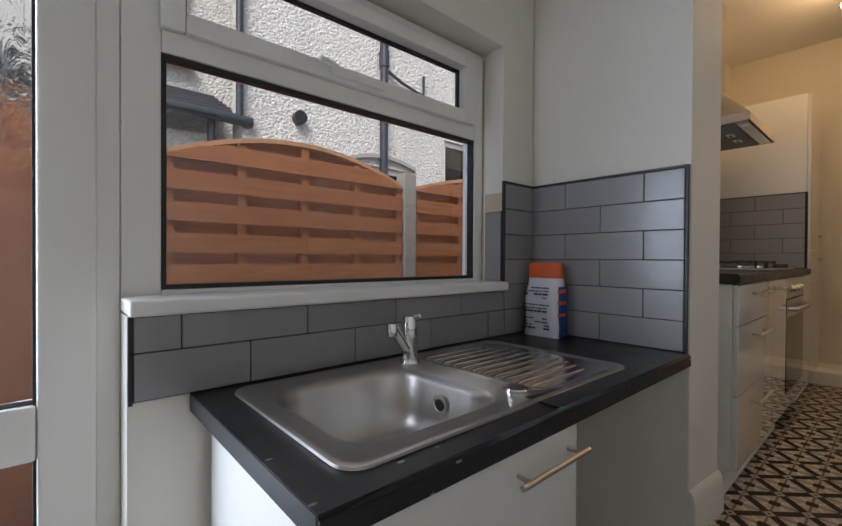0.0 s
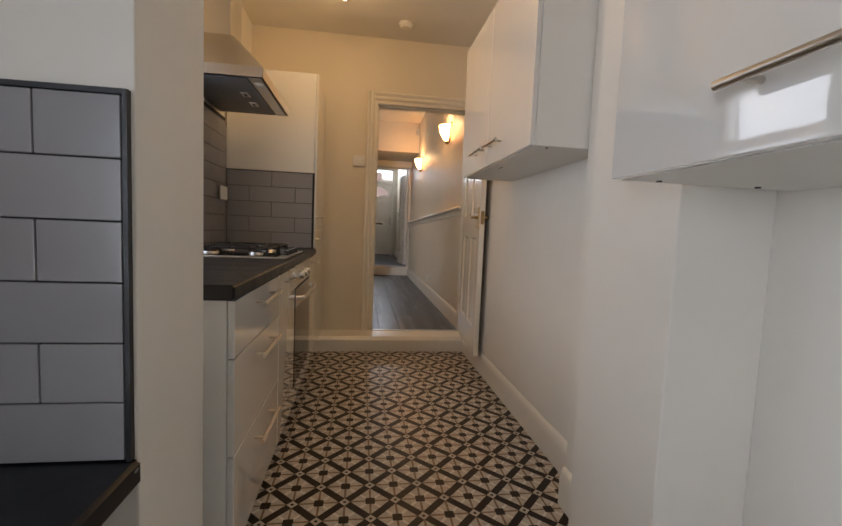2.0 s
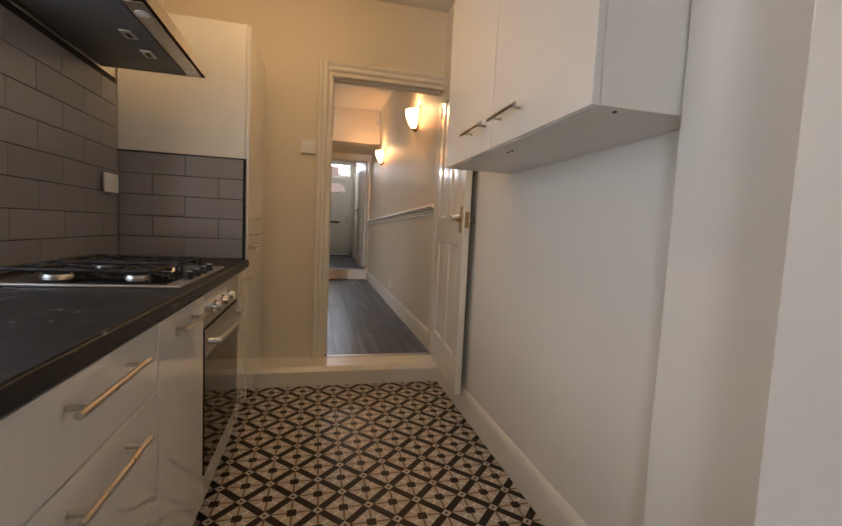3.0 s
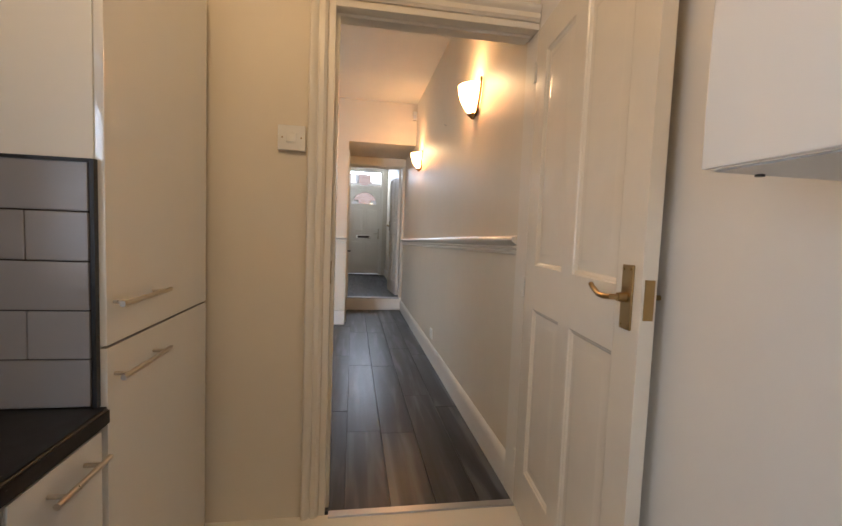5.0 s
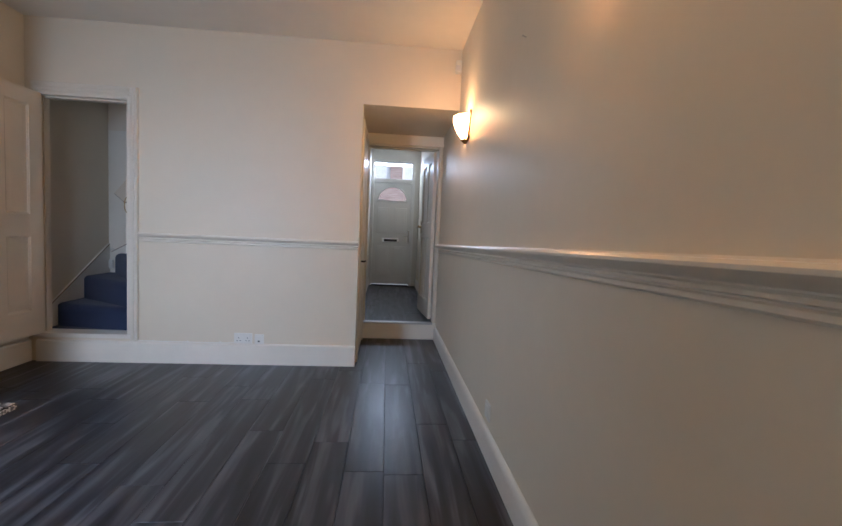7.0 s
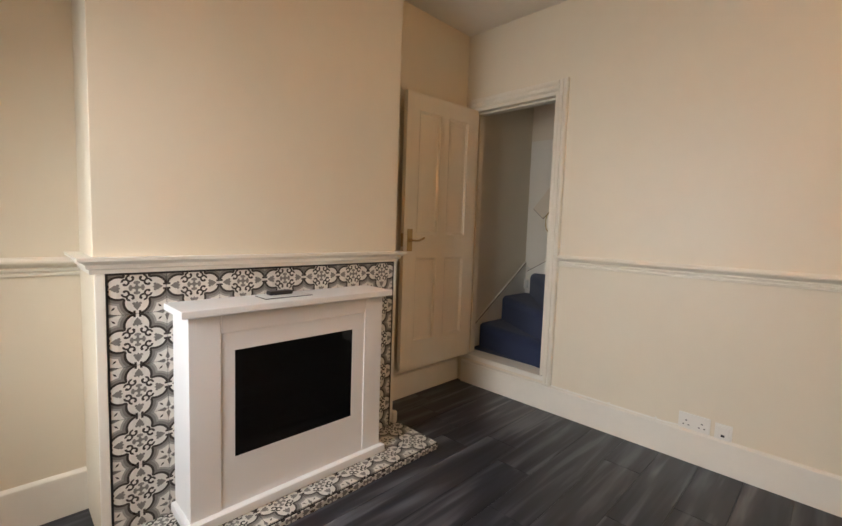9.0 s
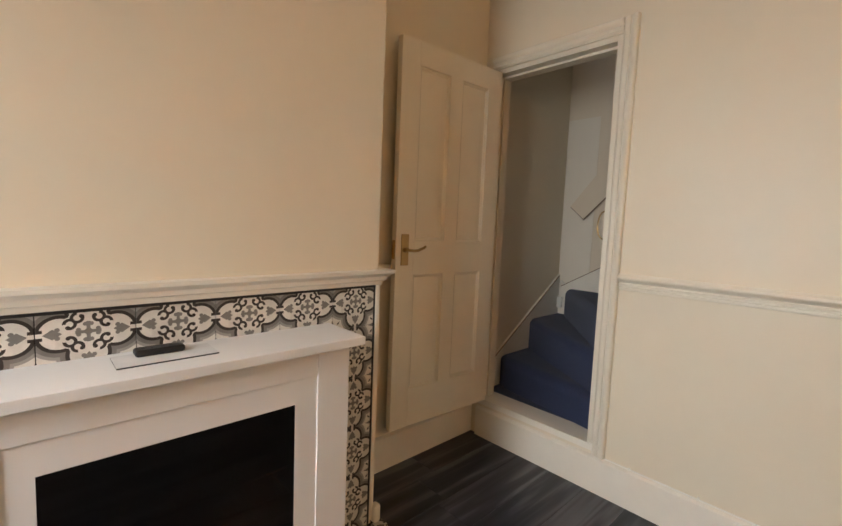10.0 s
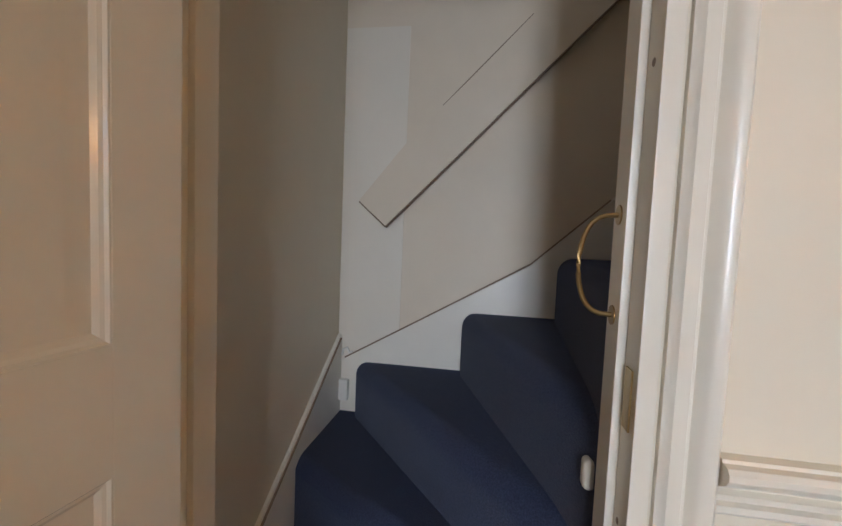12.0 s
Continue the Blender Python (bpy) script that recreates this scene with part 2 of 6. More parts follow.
def plank_mat():
    m = Mat("grey_laminate", 0.26)
    inf = m.node("ShaderNodeObjectInfo")
    shift = m.t.nodes.new("ShaderNodeCombineXYZ")
    m.link(m.math("MULTIPLY", inf.outputs["Random"], 40), shift.inputs[0])
    m.link(m.math("MULTIPLY", inf.outputs["Random"], 17), shift.inputs[1])
    grain = m.noise(m.mapped((10, 0.75, 1), loc=shift.outputs[0]), 1.5, 2.5, 0.5, 0.4)
    fine = m.noise(m.mapped((80, 1.6, 1), loc=shift.outputs[0]), 2.0, 3, 0.6)
    cloud = m.noise(m.mapped((4, 1.0, 1), loc=shift.outputs[0]), 1.5, 3, 0.5)
    c = m.ramp(grain, [(0.34, (0.012, 0.013, 0.018)), (0.50, (0.030, 0.033, 0.044)), (0.66, (0.125, 0.130, 0.152))])
    c = m.mix(m.ramp(cloud, [(0.45, (0, 0, 0)), (0.75, (0.45,) * 3)]), c, (0.016, 0.017, 0.022))
    c = m.mix(m.ramp(fine, [(0.40, (0, 0, 0)), (0.75, (0.12,) * 3)]), c, (0.020, 0.021, 0.026))
    m.colour(m.mix(m.math("MULTIPLY", inf.outputs["Random"], 0.22), c, (0.030, 0.030, 0.036)))
    m.rough(m.ramp(cloud, [(0.3, (0.29,) * 3), (0.7, (0.36,) * 3)]))
    m.b.inputs["Specular IOR Level"].default_value = 0.36
    return m.m


def carpet_mat():
    m = Mat("navy_carpet", 0.95, 0, 0.1)
    v = m.mapped()
    pile = m.noise(v, 260, 3, 0.7)
    big = m.noise(v, 5, 4, 0.6)
    c = m.ramp(pile, [(0.3, (0.017, 0.025, 0.062)), (0.7, (0.052, 0.068, 0.135))])
    m.colour(m.mix(m.ramp(big, [(0.4, (0, 0, 0)), (0.75, (0.5,) * 3)]), c, (0.030, 0.037, 0.066)))
    m.bump(pile, 0.6, 0.004)
    m.b.inputs["Sheen Weight"].default_value = 0.12
    return m.m


def timber(name, a, b, axis_scale, rough=0.6):
    m = Mat(name, rough)
    inf = m.node("ShaderNodeObjectInfo")
    shift = m.t.nodes.new("ShaderNodeCombineXYZ")
    m.link(m.math("MULTIPLY", inf.outputs["Random"], 30), shift.inputs[2])
    g = m.noise(m.mapped(axis_scale, loc=shift.outputs[0]), 3, 6, 0.65, 0.6)
    m.colour(m.mix(m.math("MULTIPLY", inf.outputs["Random"], 0.4), m.ramp(g, [(0.25, a), (0.75, b)]), a))
    m.bump(g, 0.2, 0.004)
    return m.m


def pebbledash():
    m = Mat("pebbledash", 0.9)
    v = m.mapped()
    st = m.node("ShaderNodeTexVoronoi", Scale=34.0)
    m.link(v, st.inputs["Vector"])
    n = m.noise(v, 18, 6, 0.7)
    c = m.ramp(n, [(0.3, (0.46, 0.43, 0.38)), (0.6, (0.70, 0.67, 0.61)), (0.8, (0.78, 0.76, 0.71))])
    m.colour(m.mix(m.ramp(m.noise(m.mapped((1, 1, 0.3)), 2.5, 5), [(0.45, (0, 0, 0)), (0.8, (0.45,) * 3)]), c, (0.42, 0.40, 0.36)))
    m.bump(m.math("ADD", m.math("MULTIPLY", st.outputs["Distance"], -1.0), n), 0.55, 0.03)
    return m.m


def brick_mat():
    m = Mat("red_brick", 0.85)
    b = m.t.nodes.new("ShaderNodeTexBrick")
    m.link(m.mapped((1, 1, 1), (radians(90), 0, 0)), b.inputs["Vector"])
    for k, v in (("Scale", 4.4), ("Mortar Size", 0.02), ("Brick Width", 1.0), ("Row Height", 0.33)):
        b.inputs[k].default_value = v
    b.inputs["Color1"].default_value = (0.30, 0.20, 0.17, 1)
    b.inputs["Color2"].default_value = (0.40, 0.29, 0.25, 1)
    b.inputs["Mortar"].default_value = (0.45, 0.42, 0.38, 1)
    m.colour(b.outputs[0])
    return m.m


def plain(name, c, rough=0.5, spec=0.5):
    m = Mat(name, rough, 0, spec)
    v = m.mapped()
    m.colour(m.ramp(m.noise(v, 16, 4), [(0.3, tuple(x * 0.85 for x in c)), (0.7, c)]))
    return m.m


def glow(name, c, strength):
    m = Mat(name, 0.3)
    m.colour(c)
    m.b.inputs["Emission Color"].default_value = (*c, 1)
    m.b.inputs["Emission Strength"].default_value = strength
    return m.m


WALL_K = painted("kitchen_wall_paint", (0.79, 0.745, 0.665), 0.55)
WALL_D = painted("dining_wall_paint", (0.765, 0.685, 0.545), 0.44, (0.03, 0.05), 0.10, 45, 0.36)
WALL_S = painted("stair_wall_paint", (0.78, 0.675, 0.53), 0.5, (0.05, 0.09))
CEIL = painted("ceiling_paint", (0.80, 0.77, 0.70), 0.7)
TRIM = chipped("trim_gloss", (0.79, 0.73, 0.615), (0.42, 0.33, 0.22), 0.28)
WHITE_TRIM = chipped("white_trim_gloss", (0.81, 0.765, 0.675), (0.45, 0.38, 0.28), 0.3)
DOOR_P = chipped("door_gloss", (0.79, 0.72, 0.59), (0.50, 0.40, 0.28), 0.13)
UPVC = painted("white_upvc", (0.85, 0.825, 0.775), 0.3, (0.0, 0.015), 0.0)
GLOSS = painted("white_gloss_front", (0.76, 0.745, 0.70), 0.06, (0.0, 0.02), 0.0, 25, 0.6)
GLOSS.node_tree.nodes["Principled BSDF"].inputs["Coat Weight"].default_value = 1.0
GLOSS.node_tree.nodes["Principled BSDF"].inputs["Coat Roughness"].default_value = 0.03
GLOSS.node_tree.nodes["Principled BSDF"].inputs["Coat IOR"].default_value = 1.7
CARC = painted("white_carcass", (0.82, 0.80, 0.74), 0.4, (0.01, 0.03), 0.03)
WORKTOP = speckled_worktop()
TILE = glazed_tile("grey_glazed_tile", (0.285, 0.271, 0.276), 0.17)
GROUT = plain("dark_grout", (0.020, 0.018, 0.018), 0.9)
BLACK = plain("black_plastic", (0.012, 0.012, 0.013), 0.4)
IRON = plain("cast_iron", (0.010, 0.010, 0.011), 0.55)
SCREEN = plain("black_glass", (0.004, 0.004, 0.004), 0.06)
STEEL = metal("brushed_steel", (0.62, 0.60, 0.57), 0.30, (2, 40, 2))
SINKM = satin_steel()
POLISH = metal("polished_steel", (0.60, 0.58, 0.55), 0.17)
CHROME = metal("chrome", (0.80, 0.80, 0.80), 0.07)
NICKEL = metal("satin_nickel", (0.55, 0.51, 0.45), 0.30)
BRASS = metal("aged_brass", (0.40, 0.27, 0.115), 0.32)
ALU = metal("aluminium_strip", (0.50, 0.50, 0.50), 0.35)
PANE = glass_mat("window_glass")
FROST = glass_mat("obscured_glass", 0.16, 0.5)
VINYL = vinyl_floor()
ENC = encaustic()
PLANK = plank_mat()
CARPET = carpet_mat()
FENCE = timber("stained_fence", (0.27, 0.090, 0.028), (0.47, 0.19, 0.068), (8, 1.2, 14))
FENCE_CAP = timber("weathered_capping", (0.42, 0.20, 0.085), (0.62, 0.36, 0.19), (8, 1.2, 14))
CONC = plain("concrete", (0.36, 0.34, 0.30), 0.9)
DASH = pebbledash()
SLATE = plain("roof_slate", (0.085, 0.09, 0.10), 0.6)
PIPE = plain("grey_pipe", (0.030, 0.034, 0.042), 0.4)
BRICK = brick_mat()
PAVE = plain("paving", (0.22, 0.21, 0.19), 0.9)
ASPH = plain("asphalt", (0.05, 0.05, 0.052), 0.9)
PLASTIC = painted("white_plastic", (0.80, 0.78, 0.72), 0.35, (0.01, 0.03), 0)
BAG = painted("printed_bag", (0.72, 0.72, 0.74), 0.35, (0.03, 0.08), 0.3, 30)
BAG_O = plain("orange_print", (0.75, 0.11, 0.02), 0.35)
BAG_B = plain("blue_print", (0.02, 0.06, 0.26), 0.35)
BAG_T = plain("dark_print", (0.05, 0.05, 0.07), 0.4)
BARE = plain("bare_plaster", (0.62, 0.48, 0.36), 0.9)
PATCH = painted("pale_patch_paint", (0.81, 0.745, 0.635), 0.45)
WOODRAW_AND_SHADE = timber("raw_wood_and_shade_line", (0.22, 0.15, 0.10), (0.34, 0.25, 0.17), (2, 14, 14))
PAPER_AND_PANE_GLARE = plain("paper", (0.78, 0.77, 0.76), 0.6)
LAMP_ON = glow("lit_bulb", (1.0, 0.60, 0.22), 22.0)
SHADE_ON = glow("lit_shade", (1.0, 0.56, 0.22), 13.0)
HOODIN = plain("hood_filter", (0.10, 0.10, 0.105), 0.45)


# ---- mesh helpers ----
def bx(bm, x0, y0, z0, x1, y1, z1, bev=0.0, seg=2):
    """A box, its edges rounded by bev."""
    r = bmesh.ops.create_cube(bm, size=1)
    vs = r["verts"]
    for v in vs:
        v.co = Vector(((x0, x1)[v.co.x > 0], (y0, y1)[v.co.y > 0], (z0, z1)[v.co.z > 0]))
    if bev:
        es = list({e for v in vs for e in v.link_edges})
        bmesh.ops.bevel(bm, geom=es, offset=bev, segments=seg, affect="EDGES", profile=0.5, clamp_overlap=True)
    return bm


def box(*a, **k):
    return bx(bmesh.new(), *a, **k)


def cyl(bm, a, b, r, r2=None, seg=16, caps=True):
    a, b = Vector(a), Vector(b)
    d = b - a
    m = Matrix.Translation((a + b) / 2) @ d.to_track_quat("Z", "Y").to_matrix().to_4x4()
    bmesh.ops.create_cone(bm, cap_ends=caps, segments=seg, radius1=r, radius2=r if r2 is None else r2, depth=d.length, matrix=m)
    return bm


def sweep(bm, pts, prof, out, up=(0, 0, 1)):
    """A closed profile of (out, up) pairs swept along pts; out: its sideways direction, or one a point."""
    up = Vector(up)
    outs = out if isinstance(out, list) else [out] * len(pts)
    rings = [[bm.verts.new(Vector(p) + Vector(o) * a + up * b) for a, b in prof] for p, o in zip(pts, outs)]
    n = len(prof)
    for r, s in zip(rings, rings[1:]):
        for i in range(n):
            bm.faces.new((r[i], r[(i + 1) % n], s[(i + 1) % n], s[i]))
    bm.faces.new(rings[0])
    bm.faces.new(rings[-1][::-1])
    bmesh.ops.recalc_face_normals(bm, faces=bm.faces[:])
    return bm


def tube(bm, pts, r, seg=10):
    """A round bar along pts."""
    pts = [Vector(p) for p in pts]
    rings = []
    for i, p in enumerate(pts):
        d = (pts[min(i + 1, len(pts) - 1)] - pts[max(i - 1, 0)]).normalized()
        q = d.to_track_quat("Z", "Y")
        rings.append([bm.verts.new(p + q @ Vector((r * math.cos(2 * math.pi * k / seg), r * math.sin(2 * math.pi * k / seg), 0))) for k in range(seg)])
    for a, b in zip(rings, rings[1:]):
        for k in range(seg):
            bm.faces.new((a[k], a[(k + 1) % seg], b[(k + 1) % seg], b[k]))
    bm.faces.new(rings[0][::-1])
    bm.faces.new(rings[-1])
    return bm


def mesh_of(name, bm, material):
    me = bpy.data.meshes.new(name)
    bmesh.ops.recalc_face_normals(bm, faces=bm.faces[:])
    bm.to_mesh(me)
    bm.free()
    me.materials.append(material)
    return me


def shade(me, angle=26):
    """Smooth shading with sharp edges; broad faces keep their flat look beside small bevels."""
    for p in me.polygons:
        p.use_smooth = True
    me.set_sharp_from_angle(angle=radians(angle))
    if angle != 26 or len(me.polygons) > 4000:
        return me
    limit = math.cos(radians(angle + 8))
    near = [[] for _ in me.vertices]
    face = [(p.normal.copy(), p.area) for p in me.polygons]
    for p in me.polygons:
        for v in p.vertices:
            near[v].append(p.index)
    out = []
    for p in me.polygons:
        n0 = face[p.index][0]
        for v in p.vertices:
            n = Vector((0, 0, 0))
            for f in near[v]:
                if face[f][0].dot(n0) > limit:
                    n += face[f][0] * face[f][1]
            out.append(n.normalized() if n.length > 1e-12 else n0)
    me.normals_split_custom_set(out)
    return me


def struct(name, bm, material, label="", category=""):
    ob = new(name, shade(mesh_of(name, bm, material)))
    return tagged(ob, label, category, "", "structure")


def thing(name, at, label, category, group=""):
    ob = new(name)
    ob.empty_display_size = 0.1
    if isinstance(at, Matrix):
        ob.matrix_world = at
        ob["own"] = 1
    else:
        ob.location = at
    return tagged(ob, label, category, group)


def part(name, bm, material, parent, label="", angle=26):
    """One mesh under a thing or a part. The mesh is in the world's metres, or in the thing's own where the thing is turned."""
    ob = new(name, shade(mesh_of(name, bm, material), angle))
    ob.parent = parent
    if parent.type == "EMPTY" and "own" not in parent:
        ob.matrix_parent_inverse = Matrix.Translation(-parent.location)
    return tagged(ob, label)


def holes(bm, axis, lo, hi, u0, u1, z0, z1, cuts):
    """A wall across axis from lo to hi, u0 to u1 along, with openings (u0, u1, z0, z1), as blocks butted end to end."""
    us = sorted({u0, u1, *[c for k in cuts for c in k[:2]]})
    for a, b in zip(us, us[1:]):
        zs = [z0]
        for c in sorted([k for k in cuts if k[0] <= a and k[1] >= b], key=lambda k: k[2]):
            zs += [c[2], c[3]]
        zs.append(z1)
        for p, q in zip(zs[::2], zs[1::2]):
            if q - p > 1e-4:
                if axis == "x":
                    bx(bm, lo, a, p, hi, b, q)
                else:
                    bx(bm, a, lo, p, b, hi, q)
    bmesh.ops.remove_doubles(bm, verts=bm.verts[:], dist=1e-5)
    return bm


# levels: rear room, galley, dining room, front hall
ZR, ZG, ZD, ZH = 0.0, 0.30, 0.42, 0.60
ZC, ZDC = 2.90, 3.10
YK = 2.92          # kitchen side of the wall to the dining room
YD = 3.03          # its dining side
YE = 6.43          # far wall of the dining room
XR = 1.89          # right wall of the dining room
XG = 1.87          # right wall of the galley

# ---- large structure ----
struct("floor_rear", box(-0.28, -3.2, -0.2, 1.95, 0.0, ZR), VINYL, "black and cream patterned vinyl floor")
struct("floor_galley", box(-0.24, 0.004, -0.2, 1.95, YK, ZG), VINYL, "black, cream and gold geometric patterned sheet vinyl floor")
struct("subfloor_dining", box(-1.7, YK, 0.0, 1.98, 7.43, ZD - 0.012), GROUT)
struct("subfloor_hall", box(0.9, 7.43, 0.0, 1.98, 10.85, ZH - 0.012), GROUT)

bm = bmesh.new()
holes(bm, "x", -0.215, 0.0, -3.2, 0.25, -0.2, ZC, [(-2.44, -1.455, 0.0, 2.06), (-1.455, -0.205, 1.08, 2.06)])
struct("wall_rear_west", bm, WALL_K, "cream painted kitchen wall with a window and back door opening")
bm = bmesh.new()
holes(bm, "x", -0.24, 0.06, 0.25, YK, -0.2, ZC, [(0.42, 1.385, 1.215, 2.15)])
struct("wall_galley_west", bm, WALL_K)
bm = box(0.0, 0.0, ZR, 0.608, 0.25, ZC, bev=0.006)
for v in bm.verts:
    if v.co.x > 0.3:
        v.co.x += v.co.y * 0.08
struct("wall_pier", bm, WALL_K, "cream wall pier between the two kitchen parts")
bm = box(1.585, -0.02, ZR, 1.80, 0.305, ZC, bev=0.006)
struct("wall_nib", bm, WALL_K)
struct("wall_rear_east", box(1.80, -3.2, -0.2, 2.05, 0.305, ZC), WALL_K)
struct("wall_rear_south", box(-0.28, -3.4, -0.2, 2.05, -3.2, ZC), WALL_K)
struct("wall_galley_east_near", box(1.77, 0.305, -0.2, 2.05, 0.678, ZC, bev=0.004), WALL_K)
struct("wall_galley_east", box(XG, 0.678, -0.2, 2.05, YK, ZC), WALL_K)
bm = bmesh.new()
holes(bm, "y", YK, YD, -1.7, XR + 0.16, 0.0, ZDC, [(1.060, 1.892, ZD - 0.05, 2.39), (-0.95, -0.23, 1.25, 2.62)])
struct("wall_kitchen_dining", bm, WALL_D, "cream painted wall with a doorway")
struct("wall_dining_west", box(-1.7, YD, 0.0, -1.5, 7.6, ZDC), WALL_D)
struct("wall_dining_east", box(XR, YD, 0.0, XR + 0.16, 10.85, ZDC), WALL_D, "cream painted wall with a dado rail and two lit wall lights")
bm = bmesh.new()
holes(bm, "y", YE, YE + 0.10, -1.5, XR, 0.0, ZDC, [(-1.435, -0.730, 0.62, 2.545), (1.09, XR, ZD - 0.05, 2.61)])
struct("wall_dining_north", bm, WALL_D, "cream painted wall with the stair doorway and the passage opening")
struct("chimney_breast", box(-1.5, 4.05, ZD, -1.18, 5.45, ZDC, bev=0.004), WALL_D, "cream painted chimney breast")
struct("wall_passage_west", box(0.98, YE + 0.10, ZD, 1.08, 7.43, ZDC), WALL_D)
struct("ceiling_passage", box(1.08, YE + 0.10, 2.61, XR, 7.43, 2.70), WALL_D)
struct("wall_stair_north", box(-1.5, 7.41, 0.0, 0.98, 7.52, 4.6), WALL_S, "scuffed off-white stair wall")
bm = bmesh.new()
holes(bm, "y", 7.43, 7.53, 0.98, XR, 0.0, ZDC, [(1.075, 1.876, ZH - 0.05, 2.51)])
struct("wall_hall_south", bm, WALL_D)
struct("wall_hall_west", box(0.86, 7.53, 0.0, 1.0, 10.85, ZDC), WALL_K)
bm = bmesh.new()
holes(bm, "y", 10.70, 10.85, 1.0, XR, 0.0, ZDC, [(1.0, 1.80, ZH - 0.05, 2.90)])
struct("wall_hall_north", bm, WALL_K)
struct("ceiling_rear", box(-0.28, -3.4, ZC, 2.05, 0.25, ZC + 0.1), CEIL)
struct("ceiling_galley", box(-0.28, 0.25, ZC, 2.05, YK, ZC + 0.1), CEIL, "cream kitchen ceiling")
struct("ceiling_dining", box(-1.7, YD, ZDC, XR + 0.16, 6.53, ZDC + 0.1), CEIL, "white dining room ceiling")
struct("ceiling_hall", box(0.86, 6.53, ZDC, XR + 0.16, 10.85, ZDC + 0.1), CEIL)
struct("ceiling_stair", box(-1.7, 6.53, 4.6, 0.98, 7.6, 4.7), CEIL)
struct("wall_stair_east", box(0.88, 6.53, ZD, 0.98, 7.41, 4.6), WALL_S)
struct("wall_stair_upper", box(-1.5, 6.43, ZDC + 0.1, 0.98, 6.53, 4.6), WALL_S)

# ---- joinery profiles ----
SKIRT = [(0, 0), (0.020, 0), (0.020, 0.105), (0.016, 0.115), (0.016, 0.125), (0.011, 0.137), (0.004, 0.145), (0, 0.145)]
PLINTH = [(0, 0), (0.020, 0), (0.020, 0.155), (0.018, 0.165), (0.010, 0.172), (0, 0.175)]
DADO = [(0, -0.070), (0.006, -0.070), (0.011, -0.065), (0.011, -0.057), (0.004, -0.054), (0.004, -0.051), (0.014, -0.048), (0.015, -0.041), (0.006, -0.037), (0.006, -0.034), (0.018, -0.029), (0.030, -0.022), (0.036, -0.014), (0.036, -0.007), (0.031, -0.001), (0.020, 0.0), (0.018, 0.004), (0, 0.004)]
ARCH = [(0, 0), (0.010, 0), (0.013, 0.006), (0.018, 0.010), (0.018, 0.026), (0.012, 0.029), (0.012, 0.032), (0.022, 0.040), (0.026, 0.050), (0.026, 0.058), (0.020, 0.063), (0, 0.063)]


def skirting(name, a, b, out, prof=SKIRT):
    struct(name, sweep(bmesh.new(), [a, b], prof, out), WHITE_TRIM, "cream gloss painted skirting board", "skirting")


def dado(name, a, b, out, deep=1.0):
    struct(name, sweep(bmesh.new(), [a, b], [(p * deep ** 1.6, q * deep) for p, q in DADO], out), TRIM, "cream gloss moulded dado rail", "dado rail")


def architrave(name, axis, at, side, u0, u1, z0, z1, legs=(True, True)):
    """Moulded casing round an opening in a wall across y (axis 'y'); side: -1 or 1, the way that it faces."""
    bm = bmesh.new()
    o = (0, side, 0)
    w = 0.063
    if legs[0]:
        sweep(bm, [(u0 - 0.004, at, z0), (u0 - 0.004, at, z1 + 0.004 + w)], ARCH, o, (-1, 0, 0))
    if legs[1]:
        sweep(bm, [(u1 + 0.004, at, z0), (u1 + 0.004, at, z1 + 0.004 + w)], ARCH, o, (1, 0, 0))
    sweep(bm, [(u0 - 0.004, at, z1 + 0.004), (u1 + 0.004, at, z1 + 0.004)], ARCH, o, (0, 0, 1))
    struct(name, bm, TRIM, "chipped cream gloss door architrave", "trim")


def lining(name, y0, y1, u0, u1, z0, z1, stop=None, far_stop=True):
    """Door lining: two jambs, a head and the stops."""
    t = 0.024
    ob = tagged(new(name), "worn cream gloss door lining", "trim", "", "structure")
    ob.location = ((u0 + u1) / 2, (y0 + y1) / 2, z0)
    part("jamb", box(u0, y0, z0, u0 + t, y1, z1, bev=0.002), TRIM, ob)
    part("jamb", box(u1 - t, y0, z0, u1, y1, z1, bev=0.002), TRIM, ob)
    part("head", box(u0 + t, y0, z1 - t, u1 - t, y1, z1, bev=0.002), TRIM, ob)
    if stop:
        s0, s1 = stop
        part("stop", box(u0 + t, s0, z0, u0 + t + 0.013, s1, z1 - t, bev=0.002), TRIM, ob)
        if far_stop:
            part("stop", box(u1 - t - 0.013, s0, z0, u1 - t, s1, z1 - t, bev=0.002), TRIM, ob)
        part("stop", box(u0 + t + 0.013, s0, z1 - t - 0.013, u1 - t - 0.013, s1, z1 - t, bev=0.002), TRIM, ob)
    return ob


# kitchen side
skirting("baseboard_galley_east", (XG, 0.678, ZG), (XG, YK - 0.2, ZG), (-1, 0, 0))
skirting("baseboard_galley_near", (1.77, 0.305, ZG), (1.77, 0.678, ZG), (-1, 0, 0))
skirting("baseboard_pier", (0.608, 0.0, ZG), (0.628, 0.25, ZG), (1, 0, 0))
skirting("baseboard_nib", (1.585, 0.0, ZG), (1.585, 0.305, ZG), (-1, 0, 0))
